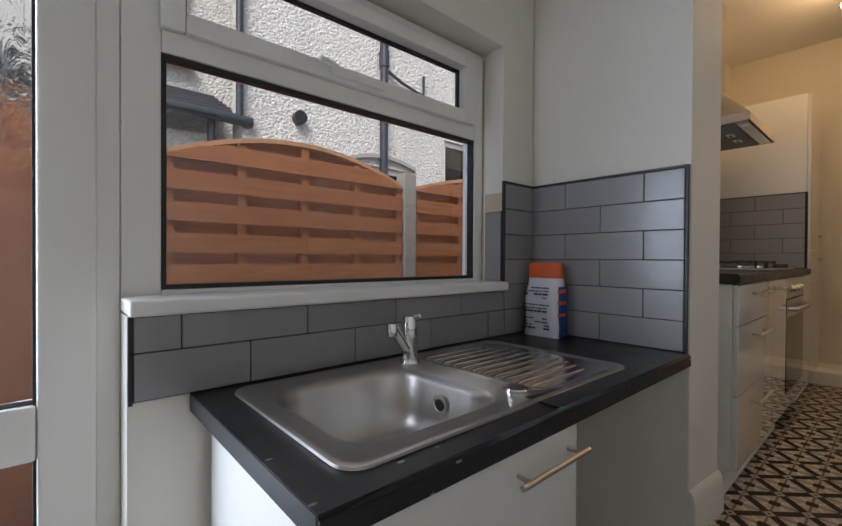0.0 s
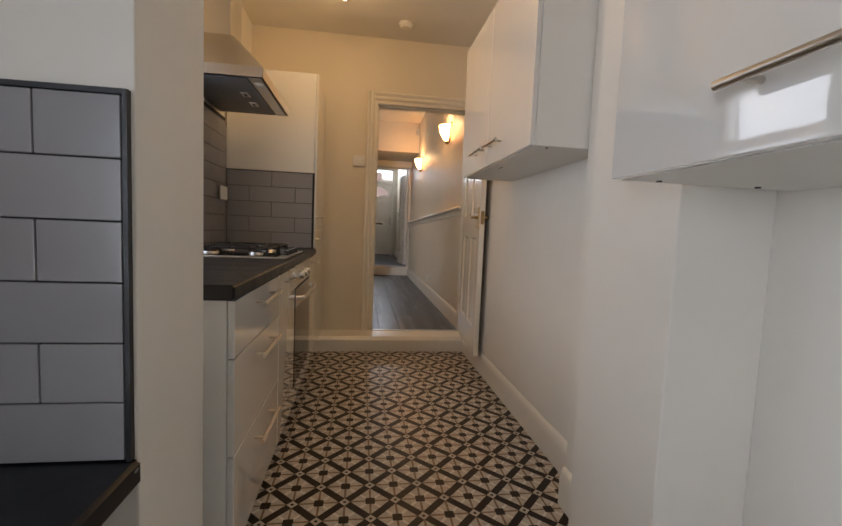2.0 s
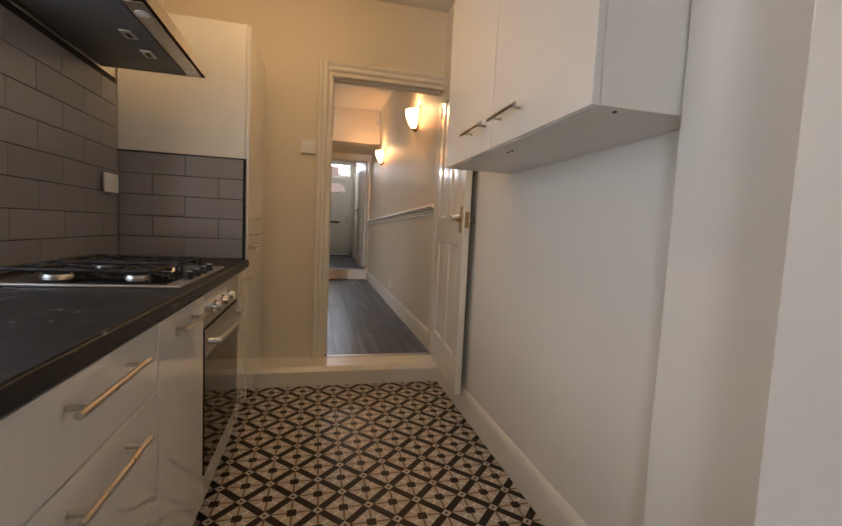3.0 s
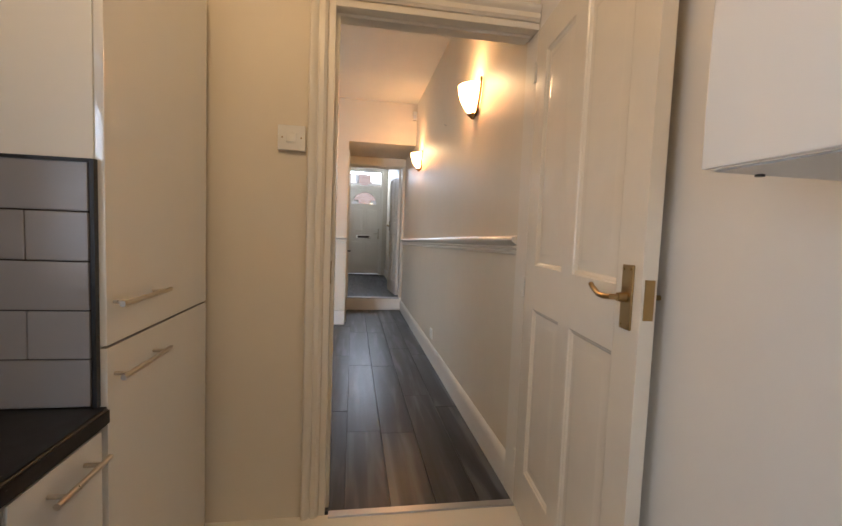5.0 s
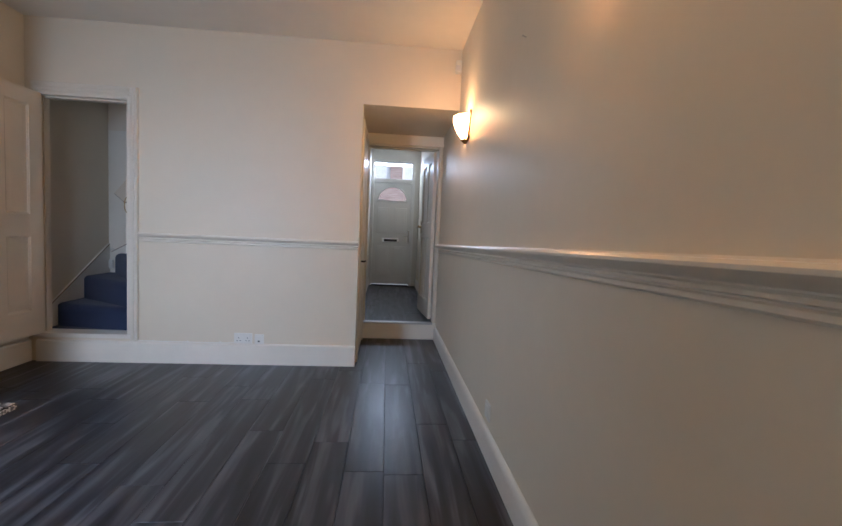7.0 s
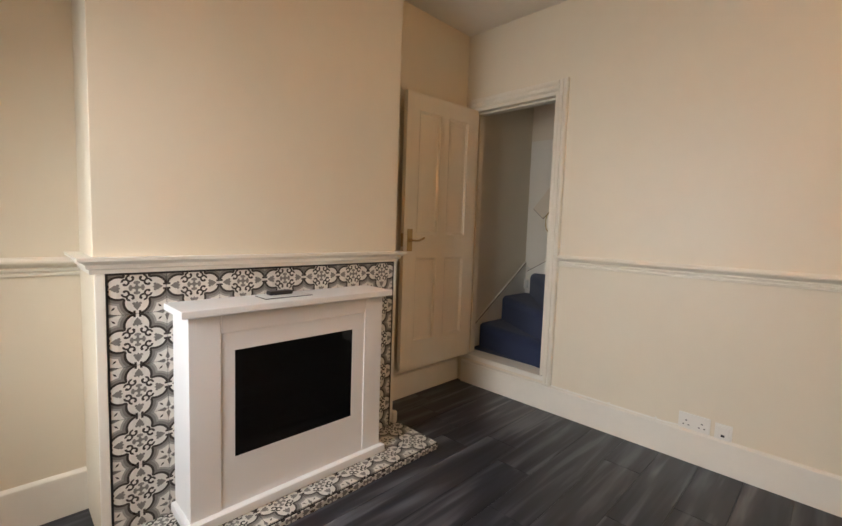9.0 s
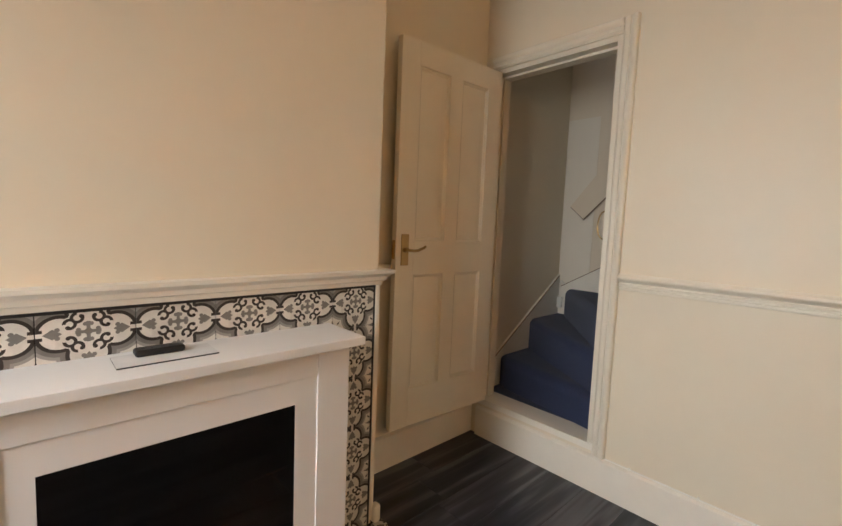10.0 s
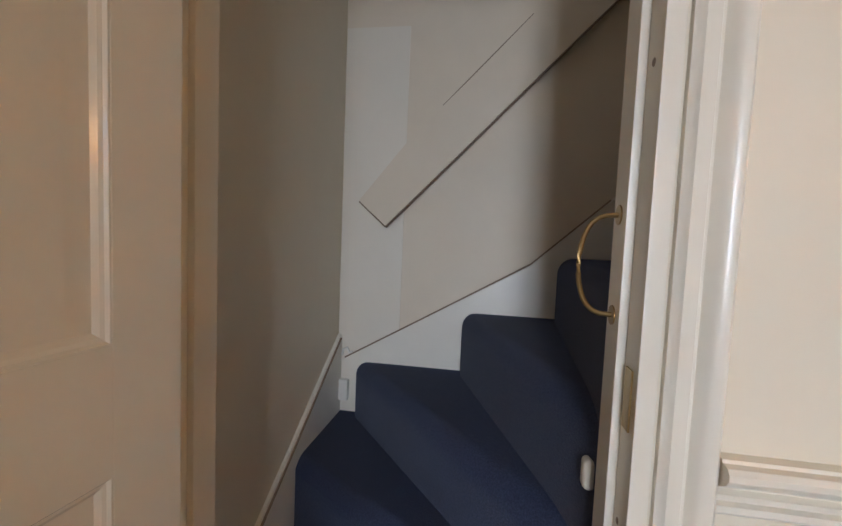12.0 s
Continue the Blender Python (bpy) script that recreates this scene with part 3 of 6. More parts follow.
# step up to the dining room: a boxed board with a rounded nose
bm = bmesh.new()
NOSE = [(0, -0.12), (0.245, -0.12), (0.245, -0.030), (0.240, -0.022), (0.232, -0.018), (0.226, -0.010), (0.214, 0.0), (0, 0.0)]
sweep(bm, [(0.06, YK, ZD), (XG, YK, ZD)], NOSE, (0, -1, 0))
struct("step_board", bm, WHITE_TRIM, "white painted boxed step with a rounded front edge", "step")
struct("threshold_strip", sweep(bmesh.new(), [(1.098, YK, ZD), (1.866, YK, ZD)], [(-0.02, 0), (0.022, 0), (0.018, 0.006), (-0.016, 0.006)], (0, -1, 0)), ALU, "aluminium threshold strip", "trim")
lining("door_lining_kitchen", YK - 0.004, YD, 1.060, 1.892, ZD, 2.39, (YK + 0.045, YD - 0.002), False)
architrave("architrave_kitchen", "y", YK, -1, 1.060, 1.862, ZD, 2.39, (True, False))
architrave("architrave_kitchen_dining_side", "y", YD, 1, 1.060, 1.884, ZD, 2.39, (True, False))

ob = bpy.data.objects["door_lining_kitchen"]
part("strike_plate", box(1.0835, YK + 0.012, 1.34, 1.0865, YK + 0.040, 1.43), BRASS, ob, "brass strike plate")
for z in (0.62, 1.35, 2.2):
    part("hinge", cyl(bmesh.new(), (1.862, YK - 0.008, z - 0.04), (1.862, YK - 0.008, z + 0.04), 0.006, seg=10), TRIM, ob)

# dining room
skirting("baseboard_dining_east", (XR, YD, ZD), (XR, 7.43, ZD), (-1, 0, 0))
skirting("baseboard_dining_north", (-1.435, YE, ZD), (1.09, YE, ZD), (0, -1, 0), PLINTH)
skirting("baseboard_dining_west_far", (-1.5, 5.45, ZD), (-1.5, YE, ZD), (1, 0, 0), PLINTH)
skirting("baseboard_dining_west_near", (-1.5, YD, ZD), (-1.5, 4.05, ZD), (1, 0, 0), PLINTH)
dado("dado_dining_east", (XR, YD + 0.004, 1.552), (XR, 7.43, 1.462), (-1, 0, 0), 1.15)
dado("dado_dining_north", (-0.660, YE, 1.480), (1.09, YE, 1.480), (0, -1, 0))
dado("dado_dining_west_far", (-1.5, 5.45, 1.465), (-1.5, YE, 1.465), (1, 0, 0))
dado("dado_dining_west_near", (-1.5, YD, 1.465), (-1.5, 4.05, 1.465), (1, 0, 0))
SHELFP = [(0, -0.060), (0.010, -0.060), (0.013, -0.044), (0.022, -0.040), (0.024, -0.026), (0.034, -0.020), (0.046, -0.012), (0.048, 0.0), (0, 0.0)]
bm = sweep(bmesh.new(), [(-1.5, 4.05, 1.49), (-1.18, 4.05, 1.49), (-1.18, 5.45, 1.49), (-1.5, 5.45, 1.49)], SHELFP,
           [(0, -1, 0), (1, -1, 0), (1, 1, 0), (0, 1, 0)])
struct("dado_chimney", bm, WHITE_TRIM, "cream gloss moulded shelf rail round the chimney breast", "dado rail")
bm = bmesh.new()
bx(bm, -1.180, 4.082, 1.424, -1.1665, 5.428, 1.4315)
bx(bm, -1.180, 5.4205, ZD + 0.04, -1.1665, 5.4275, 1.424)
bx(bm, -1.180, 4.0825, ZD + 0.04, -1.1665, 4.0895, 1.424)
struct("trim_fire_tiles", bm, BLACK, "black plastic edging round the patterned tiles", "trim")
# white painted casing strips beside and over the tiles
bm = bmesh.new()
bx(bm, -1.18, 4.052, ZD, -1.164, 4.082, 1.43, 0.003)
bx(bm, -1.18, 5.428, ZD + 0.06, -1.164, 5.448, 1.43, 0.003)
struct("trim_chimney", bm, WHITE_TRIM)
bm = bmesh.new()
bx(bm, -1.182, 5.44, ZD + 0.045, -1.145, 5.475, ZD + 0.12, 0.012, 3)
struct("trim_hearth_end", bm, WHITE_TRIM)

# stair doorway
lining("door_lining_stair", YE - 0.004, YE + 0.104, -1.435, -0.730, 0.62, 2.545, (YE + 0.045, YE + 0.102))
architrave("architrave_stair", "y", YE, -1, -1.435, -0.730, 0.60, 2.545, (False, True))
bm = bmesh.new()
bx(bm, -1.46, YE - 0.012, 0.615, -0.69, YE + 0.14, 0.650, 0.004)
struct("threshold_stair", bm, WHITE_TRIM, "scuffed white painted stair threshold", "trim")

# passage
struct("trim_passage_head", box(1.08, 7.405, 2.50, XR, 7.43, 2.608, bev=0.004), TRIM)
lining("door_lining_hall", 7.426, 7.535, 1.075, 1.876, ZH, 2.51, (7.50, 7.533), False)
struct("step_hall", box(1.08, 7.40, ZD, XR, 7.43, ZH, bev=0.004), WHITE_TRIM, "white painted step riser", "step")
struct("threshold_hall", sweep(bmesh.new(), [(1.098, 7.44, ZH), (1.852, 7.44, ZH)], [(-0.03, 0), (0.045, 0), (0.045, -0.012), (0.050, -0.012), (0.048, 0.005), (-0.026, 0.005)], (0, -1, 0)), ALU, "", "trim")


# ---- doors ----
def lever_set(parent, x, y, z, side, toward, backset=0.0):
    """A brass plate with a scrolled lever on the face at y; side: the way the face looks, toward: the lever's way in x."""
    bm = box(x - 0.022, min(y, y + side * 0.006), z - 0.075, x + 0.022, max(y, y + side * 0.006), z + 0.075, bev=0.0025)
    plate = part("handle_plate", bm, BRASS, parent, "aged brass lever handle plate")
    bm = bmesh.new()
    cyl(bm, (x, y + side * 0.004, z), (x, y + side * 0.026, z), 0.013, 0.010)
    pts = [(x, y + side * 0.024, z), (x, y + side * 0.044, z), (x + toward * 0.02, y + side * 0.048, z - 0.002), (x + toward * 0.045, y + side * 0.048, z - 0.001),
           (x + toward * 0.065, y + side * 0.046, z + 0.006), (x + toward * 0.083, y + side * 0.044, z + 0.011), (x + toward * 0.094, y + side * 0.044, z + 0.019)]
    tube(bm, pts, 0.0065)
    part("lever", bm, BRASS, plate, "scrolled brass lever")
    bm = bmesh.new()
    for dx, dz in ((-0.014, 0.064), (0.014, 0.064), (-0.014, -0.064), (0.014, -0.064)):
        cyl(bm, (x + dx, y + side * 0.005, z + dz), (x + dx, y + side * 0.008, z + dz), 0.0035, seg=8)
    part("screws", bm, BRASS, plate)


def panel_door(name, m, w, h, label, group="", t=0.036, split=0.92, handle=True, lock=0.16, mat=DOOR_P, lift=0.04):
    """A four-panel leaf: x from its hinge, y its thickness, z up."""
    d = thing(name, m, label, "door", group)
    st, mid = 0.105, 0.080
    rails = [(0, 0.19), (split - 0.0, split + lock), (h - 0.11, h)]
    bm = bmesh.new()
    bx(bm, 0, 0, 0, st, t, h, 0.002)
    bx(bm, w - st, 0, 0, w, t, h, 0.002)
    for a, b in rails:
        bx(bm, st, 0, a, w - st, t, b)
    xm = w / 2
    for (_, a), (b, _) in zip(rails, rails[1:]):
        bx(bm, xm - mid / 2, 0, a, xm + mid / 2, t, b)
    leaf = part("leaf", bm, mat, d)
    for (_, a), (b, _) in zip(rails, rails[1:]):
        for x0, x1 in ((st, xm - mid / 2), (xm + mid / 2, w - st)):
            bm = bmesh.new()
            for face, out in ((0.0, 1), (t, -1)):
                rings = []
                for g, dep in ((0.0, 0.0006), (0.003, 0.0006), (0.006, 0.0045), (0.011, 0.0060), (0.017, 0.0105), (0.026, 0.0110), (0.048, 0.0062), (0.052, 0.0060)):
                    y = face + out * dep
                    rings.append([bm.verts.new(p) for p in ((x0 + g, y, a + g), (x1 - g, y, a + g), (x1 - g, y, b - g), (x0 + g, y, b - g))])
                for p, q in zip(rings, rings[1:]):
                    for k in range(4):
                        bm.faces.new((p[k], p[(k + 1) % 4], q[(k + 1) % 4], q[k]))
                bm.faces.new(rings[-1])
            part("panel", bm, mat, leaf, "", 16)
    if handle:
        zh = split + lock / 2 + lift
        lever_set(d, w - 0.050, 0.0, zh, -1, -1)
        lever_set(d, w - 0.050, t, zh, 1, -1)
        part("latch", box(w - 0.001, t / 2 - 0.011, zh - 0.045, w + 0.003, t / 2 + 0.011, zh + 0.045, bev=0.0005), BRASS, d, "brass latch plate")
    return d


# kitchen door: open flat against the right-hand wall
panel_door("kitchen_door", Matrix.Translation((1.862, 2.905, 0.432)) @ pose(0, 0, 0, 0, 0, -95.2), 0.80, 1.925,
           "cream gloss four-panel door with brass lever, standing open against the wall", split=0.848, lift=0.060)
# stair door: open into the alcove
panel_door("stair_door", Matrix.Translation((-1.405, YE - 0.015, 0.655)) @ pose(0, 0, 0, 0, 0, -94.0), 0.685, 1.865,
           "cream gloss four-panel door with brass lever, standing open beside the alcove", split=0.77)
panel_door("hall_side_door", Matrix.Translation((1.846, 7.545, ZH + 0.02)) @ pose(0, 0, 0, 0, 0, 95.5), 0.70, 1.87,
           "white four-panel door standing open along the hall wall", mat=WHITE_TRIM)

# cupboard door in the passage wall
d = thing("cupboard_door", (1.085, 6.98, ZD), "cream painted understairs cupboard door in the passage wall", "door")
leaf = part("leaf", box(1.080, 6.62, ZD + 0.02, 1.096, 7.32, 2.44, bev=0.003), TRIM, d)
for z0, z1 in ((0.62, 1.25), (1.42, 2.30)):
    for y0, y1 in ((6.71, 6.93), (7.01, 7.23)):
        part("panel", box(1.096, y0, z0, 1.102, y1, z1, bev=0.003), TRIM, leaf)
bm = tube(bmesh.new(), [(1.096, 6.68, 1.30), (1.13, 6.68, 1.30), (1.135, 6.70, 1.30), (1.135, 6.76, 1.30)], 0.008)
part("door_handle", bm, BLACK, d, "dark lever handle")
bm = bmesh.new()
bx(bm, 1.080, 6.54, ZD, 1.104, 6.61, 2.52, 0.004)
bx(bm, 1.080, 7.33, ZD, 1.104, 7.40, 2.52, 0.004)
bx(bm, 1.080, 6.61, 2.45, 1.104, 7.33, 2.52, 0.004)
struct("trim_cupboard", bm, TRIM)

# ---- front door ----
Y0 = 10.70
bm = bmesh.new()
bx(bm, 1.0, Y0, ZH, 1.055, Y0 + 0.09, 2.90, 0.004)
bx(bm, 1.745, Y0, ZH, 1.80, Y0 + 0.09, 2.90, 0.004)
bx(bm, 1.055, Y0, 2.845, 1.745, Y0 + 0.09, 2.90, 0.004)
bx(bm, 1.055, Y0, 2.49, 1.745, Y0 + 0.09, 2.565, 0.004)
struct("door_frame_front", bm, UPVC, "white front door frame with a fanlight", "trim")
pane = struct("window_fanlight", box(1.05, Y0 + 0.04, 2.56, 1.75, Y0 + 0.046, 2.85), PANE, "clear glass fanlight over the front door", "window")
pane.visible_shadow = False
d = thing("front_door", (1.40, Y0 + 0.03, ZH), "white panelled front door with an arched glass light and chrome letter plate", "door")
bm = bmesh.new()
cx, cz, rr = 1.40, 2.155, 0.265
X0, X1, Z1 = 1.058, 1.742, 2.485
pts_o = [(X0, ZH + 0.03), (X1, ZH + 0.03), (X1, cz), (X1, Z1), (cx, Z1), (X0, Z1), (X0, cz)]
arc = [(cx + rr * math.cos(a), cz + rr * math.sin(a)) for a in [math.pi * i / 16 for i in range(17)]]
top = [(X1, cz + (Z1 - cz) * i / 4) for i in range(5)] + [(X1 + (X0 - X1) * i / 8, Z1) for i in range(1, 8)] + [(X0, Z1 - (Z1 - cz) * i / 4) for i in range(5)]
for y in (Y0 + 0.02, Y0 + 0.065):
    va = [bm.verts.new((x, y, z)) for x, z in arc]
    vt = [bm.verts.new((x, y, z)) for x, z in top]
    for i in range(16):
        bm.faces.new((va[i], va[i + 1], vt[i + 1] if i + 1 < len(vt) else vt[-1], vt[i]))
bx(bm, X0, Y0 + 0.02, ZH + 0.03, X1, Y0 + 0.065, cz)
leaf = part("leaf", bm, UPVC, d)
ring = tube(bmesh.new(), [(cx + (rr + 0.004) * math.cos(a), Y0 + 0.02, cz + (rr + 0.004) * math.sin(a)) for a in [math.pi * i / 20 for i in range(21)]], 0.012, 8)
bx(ring, cx - rr - 0.015, Y0 + 0.008, cz - 0.012, cx + rr + 0.015, Y0 + 0.03, cz + 0.012, 0.004)
part("light_frame", ring, UPVC, d)
bm = bmesh.new()
va = [bm.verts.new((x, Y0 + 0.040, z)) for x, z in arc]
vb = [bm.verts.new((x, Y0 + 0.045, z)) for x, z in arc]
bm.faces.new(va)
bm.faces.new(vb[::-1])
for i in range(17):
    bm.faces.new((va[i], va[(i + 1) % 17], vb[(i + 1) % 17], vb[i]))
g = part("pane", bm, PANE, d, "half-round glass light")
g.visible_shadow = False
for x0, x1 in ((1.13, 1.355), (1.445, 1.67)):
    for z0, z1 in ((0.80, 1.33), (1.57, 2.04)):
        bm = bmesh.new()
        bx(bm, x0, Y0 + 0.008, z0, x1, Y0 + 0.022, z1, 0.007)
        bx(bm, x0 + 0.035, Y0 + 0.002, z0 + 0.035, x1 - 0.035, Y0 + 0.010, z1 - 0.035, 0.004)
        part("panel", bm, UPVC, leaf)
bm = box(1.235, Y0 + 0.008, 1.405, 1.545, Y0 + 0.021, 1.475, bev=0.004)
lp = part("letter_plate", bm, CHROME, d, "chrome letter plate")
part("flap", box(1.27, Y0 + 0.004, 1.42, 1.51, Y0 + 0.010, 1.46, bev=0.002), BLACK, lp)
bm = box(1.70, Y0 + 0.004, 1.40, 1.728, Y0 + 0.021, 1.63, bev=0.003)
tube(bm, [(1.714, Y0 + 0.004, 1.53), (1.714, Y0 - 0.03, 1.53), (1.70, Y0 - 0.035, 1.53), (1.61, Y0 - 0.035, 1.51)], 0.008)
part("door_handle", bm, CHROME, d, "chrome lever handle")
struct("doormat_strip", box(1.06, Y0 - 0.07, ZH, 1.74, Y0 - 0.002, ZH + 0.02, bev=0.003), BLACK, "", "trim")
skirting("baseboard_hall_east", (XR, 7.6, ZH), (XR, 10.7, ZH), (-1, 0, 0))
skirting("baseboard_hall_west", (1.0, 7.53, ZH), (1.0, 10.7, ZH), (1, 0, 0))

# ---- rear window and back door ----
XW = -0.14
w = tagged(new("window_1"), "white plastic window with a top opener over a fixed light", "window", "", "structure")
w.location = (XW, -0.83, 1.09)


def frame_bars(bm, x0, x1, y0, y1, z0, z1, b, bev=0.006):
    """A rectangular frame of bars b wide."""
    bx(bm, x0, y0, z0, x1, y0 + b, z1, bev)
    bx(bm, x0, y1 - b, z0, x1, y1, z1, bev)
    bx(bm, x0, y0 + b, z0, x1, y1 - b, z0 + b, bev)
    bx(bm, x0, y0 + b, z1 - b, x1, y1 - b, z1, bev)
    return bm


bm = bmesh.new()
bx(bm, XW - 0.035, -1.455, 1.085, XW + 0.035, -1.375, 2.055, 0.005)
bx(bm, XW - 0.035, -0.258, 1.085, XW + 0.035, -0.208, 2.055, 0.005)
bx(bm, XW - 0.035, -1.375, 1.085, XW + 0.035, -0.258, 1.128, 0.005)
bx(bm, XW - 0.035, -1.375, 2.01, XW + 0.035, -0.258, 2.055, 0.005)
bx(bm, XW - 0.035, -1.375, 1.695, XW + 0.035, -0.258, 1.760, 0.005)
part("window_frame", bm, UPVC, w)
bm = frame_bars(bmesh.new(), XW - 0.02, XW + 0.055, -1.378, -0.275, 1.748, 2.022, 0.052, 0.008)
sash = part("sash", bm, UPVC, w, "white plastic top opener")
bm = frame_bars(bmesh.new(), XW - 0.005, XW + 0.012, -1.327, -0.326, 1.799, 1.971, 0.012, 0.002)
part("gasket", bm, BLACK, sash)
bm = box(XW + 0.052, -0.93, 1.762, XW + 0.066, -0.74, 1.782, bev=0.004)
tube(bm, [(XW + 0.058, -0.93, 1.772), (XW + 0.085, -0.93, 1.776), (XW + 0.088, -0.95, 1.78), (XW + 0.086, -0.985, 1.785)], 0.009)
part("window_handle", bm, UPVC, sash, "white plastic window handle")
bm = frame_bars(bmesh.new(), XW + 0.004, XW + 0.030, -1.376, -0.257, 1.127, 1.696, 0.013, 0.002)
part("gasket", bm, BLACK, w, "black glazing gasket")
for y0, y1, z0, z1 in ((-1.364, -0.268, 1.138, 1.686), (-1.322, -0.331, 1.804, 1.966)):
    g = part("pane", box(XW - 0.006, y0, z0, XW, y1, z1), PANE, w)
    g.visible_shadow = False
part("window_sill", box(XW + 0.036, -1.456, 1.082, 0.036, -0.206, 1.117, bev=0.008, seg=3), UPVC, w, "white plastic window board")
struct("trim_reveal_gap", box(XW + 0.036, -0.2075, 1.12, XW + 0.043, -0.2035, 2.03), BARE)
struct("trim_bare_plaster", box(XW + 0.05, -0.2075, 1.40, 0.0, -0.2045, 1.475), BARE)

d = tagged(new("door_1"), "white plastic back door with obscured glass", "door", "", "structure")
d.location = (XW, -1.95, 0.0)
bm = bmesh.new()
bx(bm, XW - 0.035, -1.5, 0.0, XW + 0.035, -1.455, 2.055, 0.005)
bx(bm, XW - 0.035, -2.44, 0.0, XW + 0.035, -2.385, 2.055, 0.005)
bx(bm, XW - 0.035, -2.385, 2.0, XW + 0.035, -1.5, 2.055, 0.005)
part("door_frame", bm, UPVC, d)
bm = frame_bars(bmesh.new(), XW - 0.02, XW + 0.05, -2.387, -1.498, 0.02, 2.002, 0.098, 0.008)
bx(bm, XW - 0.02, -2.289, 0.79, XW + 0.05, -1.596, 0.905, 0.008)
dl = part("leaf", bm, UPVC, d)
for z0, z1 in ((0.895, 1.914), (0.108, 0.800)):
    bm = frame_bars(bmesh.new(), XW + 0.004, XW + 0.040, -2.296, -1.590, z0, z1, 0.012, 0.002)
    part("gasket", bm, BLACK, dl)
    g = part("pane", box(XW - 0.004, -2.29, z0 + 0.004, XW + 0.004, -1.594, z1 - 0.004), FROST, dl, "obscured patterned glass")
    g.visible_shadow = False

# galley window
w = tagged(new("window_2"), "white plastic galley window", "window", "", "structure")
w.location = (-0.1, 0.9, 1.22)
bm = frame_bars(bmesh.new(), -0.135, -0.065, 0.424, 1.381, 1.22, 2.146, 0.05, 0.005)
bx(bm, -0.13, 0.474, 1.80, -0.07, 1.331, 1.85, 0.004)
part("window_frame", bm, UPVC, w)
for z0, z1 in ((1.27, 1.80), (1.85, 2.096)):
    g = part("pane", box(-0.102, 0.474, z0, -0.096, 1.331, z1), PANE, w)
    g.visible_shadow = False
part("window_sill", box(-0.064, 0.424, 1.217, 0.085, 1.381, 1.245, bev=0.007), UPVC, w)

# dining room window, behind the walk
w = tagged(new("window_3"), "white plastic dining room window", "window", "", "structure")
w.location = (-0.6, YK + 0.05, 1.25)
bm = bmesh.new()
for x0, x1, z0, z1 in ((-0.946, -0.89, 1.254, 2.616), (-0.29, -0.234, 1.254, 2.616), (-0.89, -0.29, 1.254, 1.31), (-0.89, -0.29, 2.56, 2.616), (-0.89, -0.29, 2.15, 2.20)):
    bx(bm, x0, YK + 0.02, z0, x1, YK + 0.08, z1, 0.005)
part("window_frame", bm, UPVC, w)
for z0, z1 in ((1.31, 2.15), (2.20, 2.56)):
    g = part("pane", box(-0.89, YK + 0.047, z0, -0.29, YK + 0.053, z1), PANE, w)
    g.visible_shadow = False
part("window_sill", box(-1.0, YD - 0.01, 1.225, -0.18, YD + 0.12, 1.25, bev=0.007), UPVC, w)


# ---- kitchen units ----
def bar_handle(parent, x, y, z, length, out):
    """A round bar on two posts, along y, standing out in x."""
    bm = bmesh.new()
    r = 0.006
    tube(bm, [(x + out * 0.032, y - length / 2, z), (x + out * 0.032, y + length / 2, z)], r, 12)
    for dy in (-length / 2 + 0.03, length / 2 - 0.03):
        cyl(bm, (x, y + dy, z), (x + out * 0.032, y + dy, z), 0.0045, seg=10)
    return part("handle", bm, NICKEL, parent, "satin nickel bar handle")


def unit(name, label, body, face, out, fronts, group="", open_front=False, top=True, plinth=None):
    """A cabinet: body box (x0,y0,z0,x1,y1,z1); fronts (part, y0, y1, z0, z1, handle y, handle z, handle length) on the face x, looking along out."""
    x0, y0, z0, x1, y1, z1 = body
    u = thing(name, ((x0 + x1) / 2, (y0 + y1) / 2, z0), label, "cabinet", group)
    t = 0.018
    part("side_panel", box(x0, y0, z0, x1, y0 + t, z1, bev=0.001), CARC, u)
    part("side_panel", box(x0, y1 - t, z0, x1, y1, z1, bev=0.001), CARC, u)
    part("bottom_panel", box(x0, y0 + t, z0, x1, y1 - t, z0 + t), CARC, u)
    if top:
        part("top_panel", box(x0, y0 + t, z1 - t, x1, y1 - t, z1), CARC, u)
    back = (x0, x0 + 0.008) if out > 0 else (x1 - 0.008, x1)
    part("back_panel", box(back[0], y0 + t, z0 + t, back[1], y1 - t, z1 - t), CARC, u)
    for kind, a, b, c, d, hy, hz, hl in fronts:
        f = part(kind, box(*sorted_box(face, face + out * 0.019, a, b, c, d), bev=0.0022, seg=2), GLOSS, u, "white high-gloss " + kind.replace("_", " "))
        if hl:
            bar_handle(f, face + out * 0.019, hy, hz, hl, out)
    if plinth:
        a, b, c, d = plinth
        part("plinth", box(*sorted_box(a, b, y0, y1, c, d), bev=0.001), CARC, u)
    return u


def sorted_box(xa, xb, y0, y1, z0, z1):
    return (min(xa, xb), y0, z0, max(xa, xb), y1, z1)


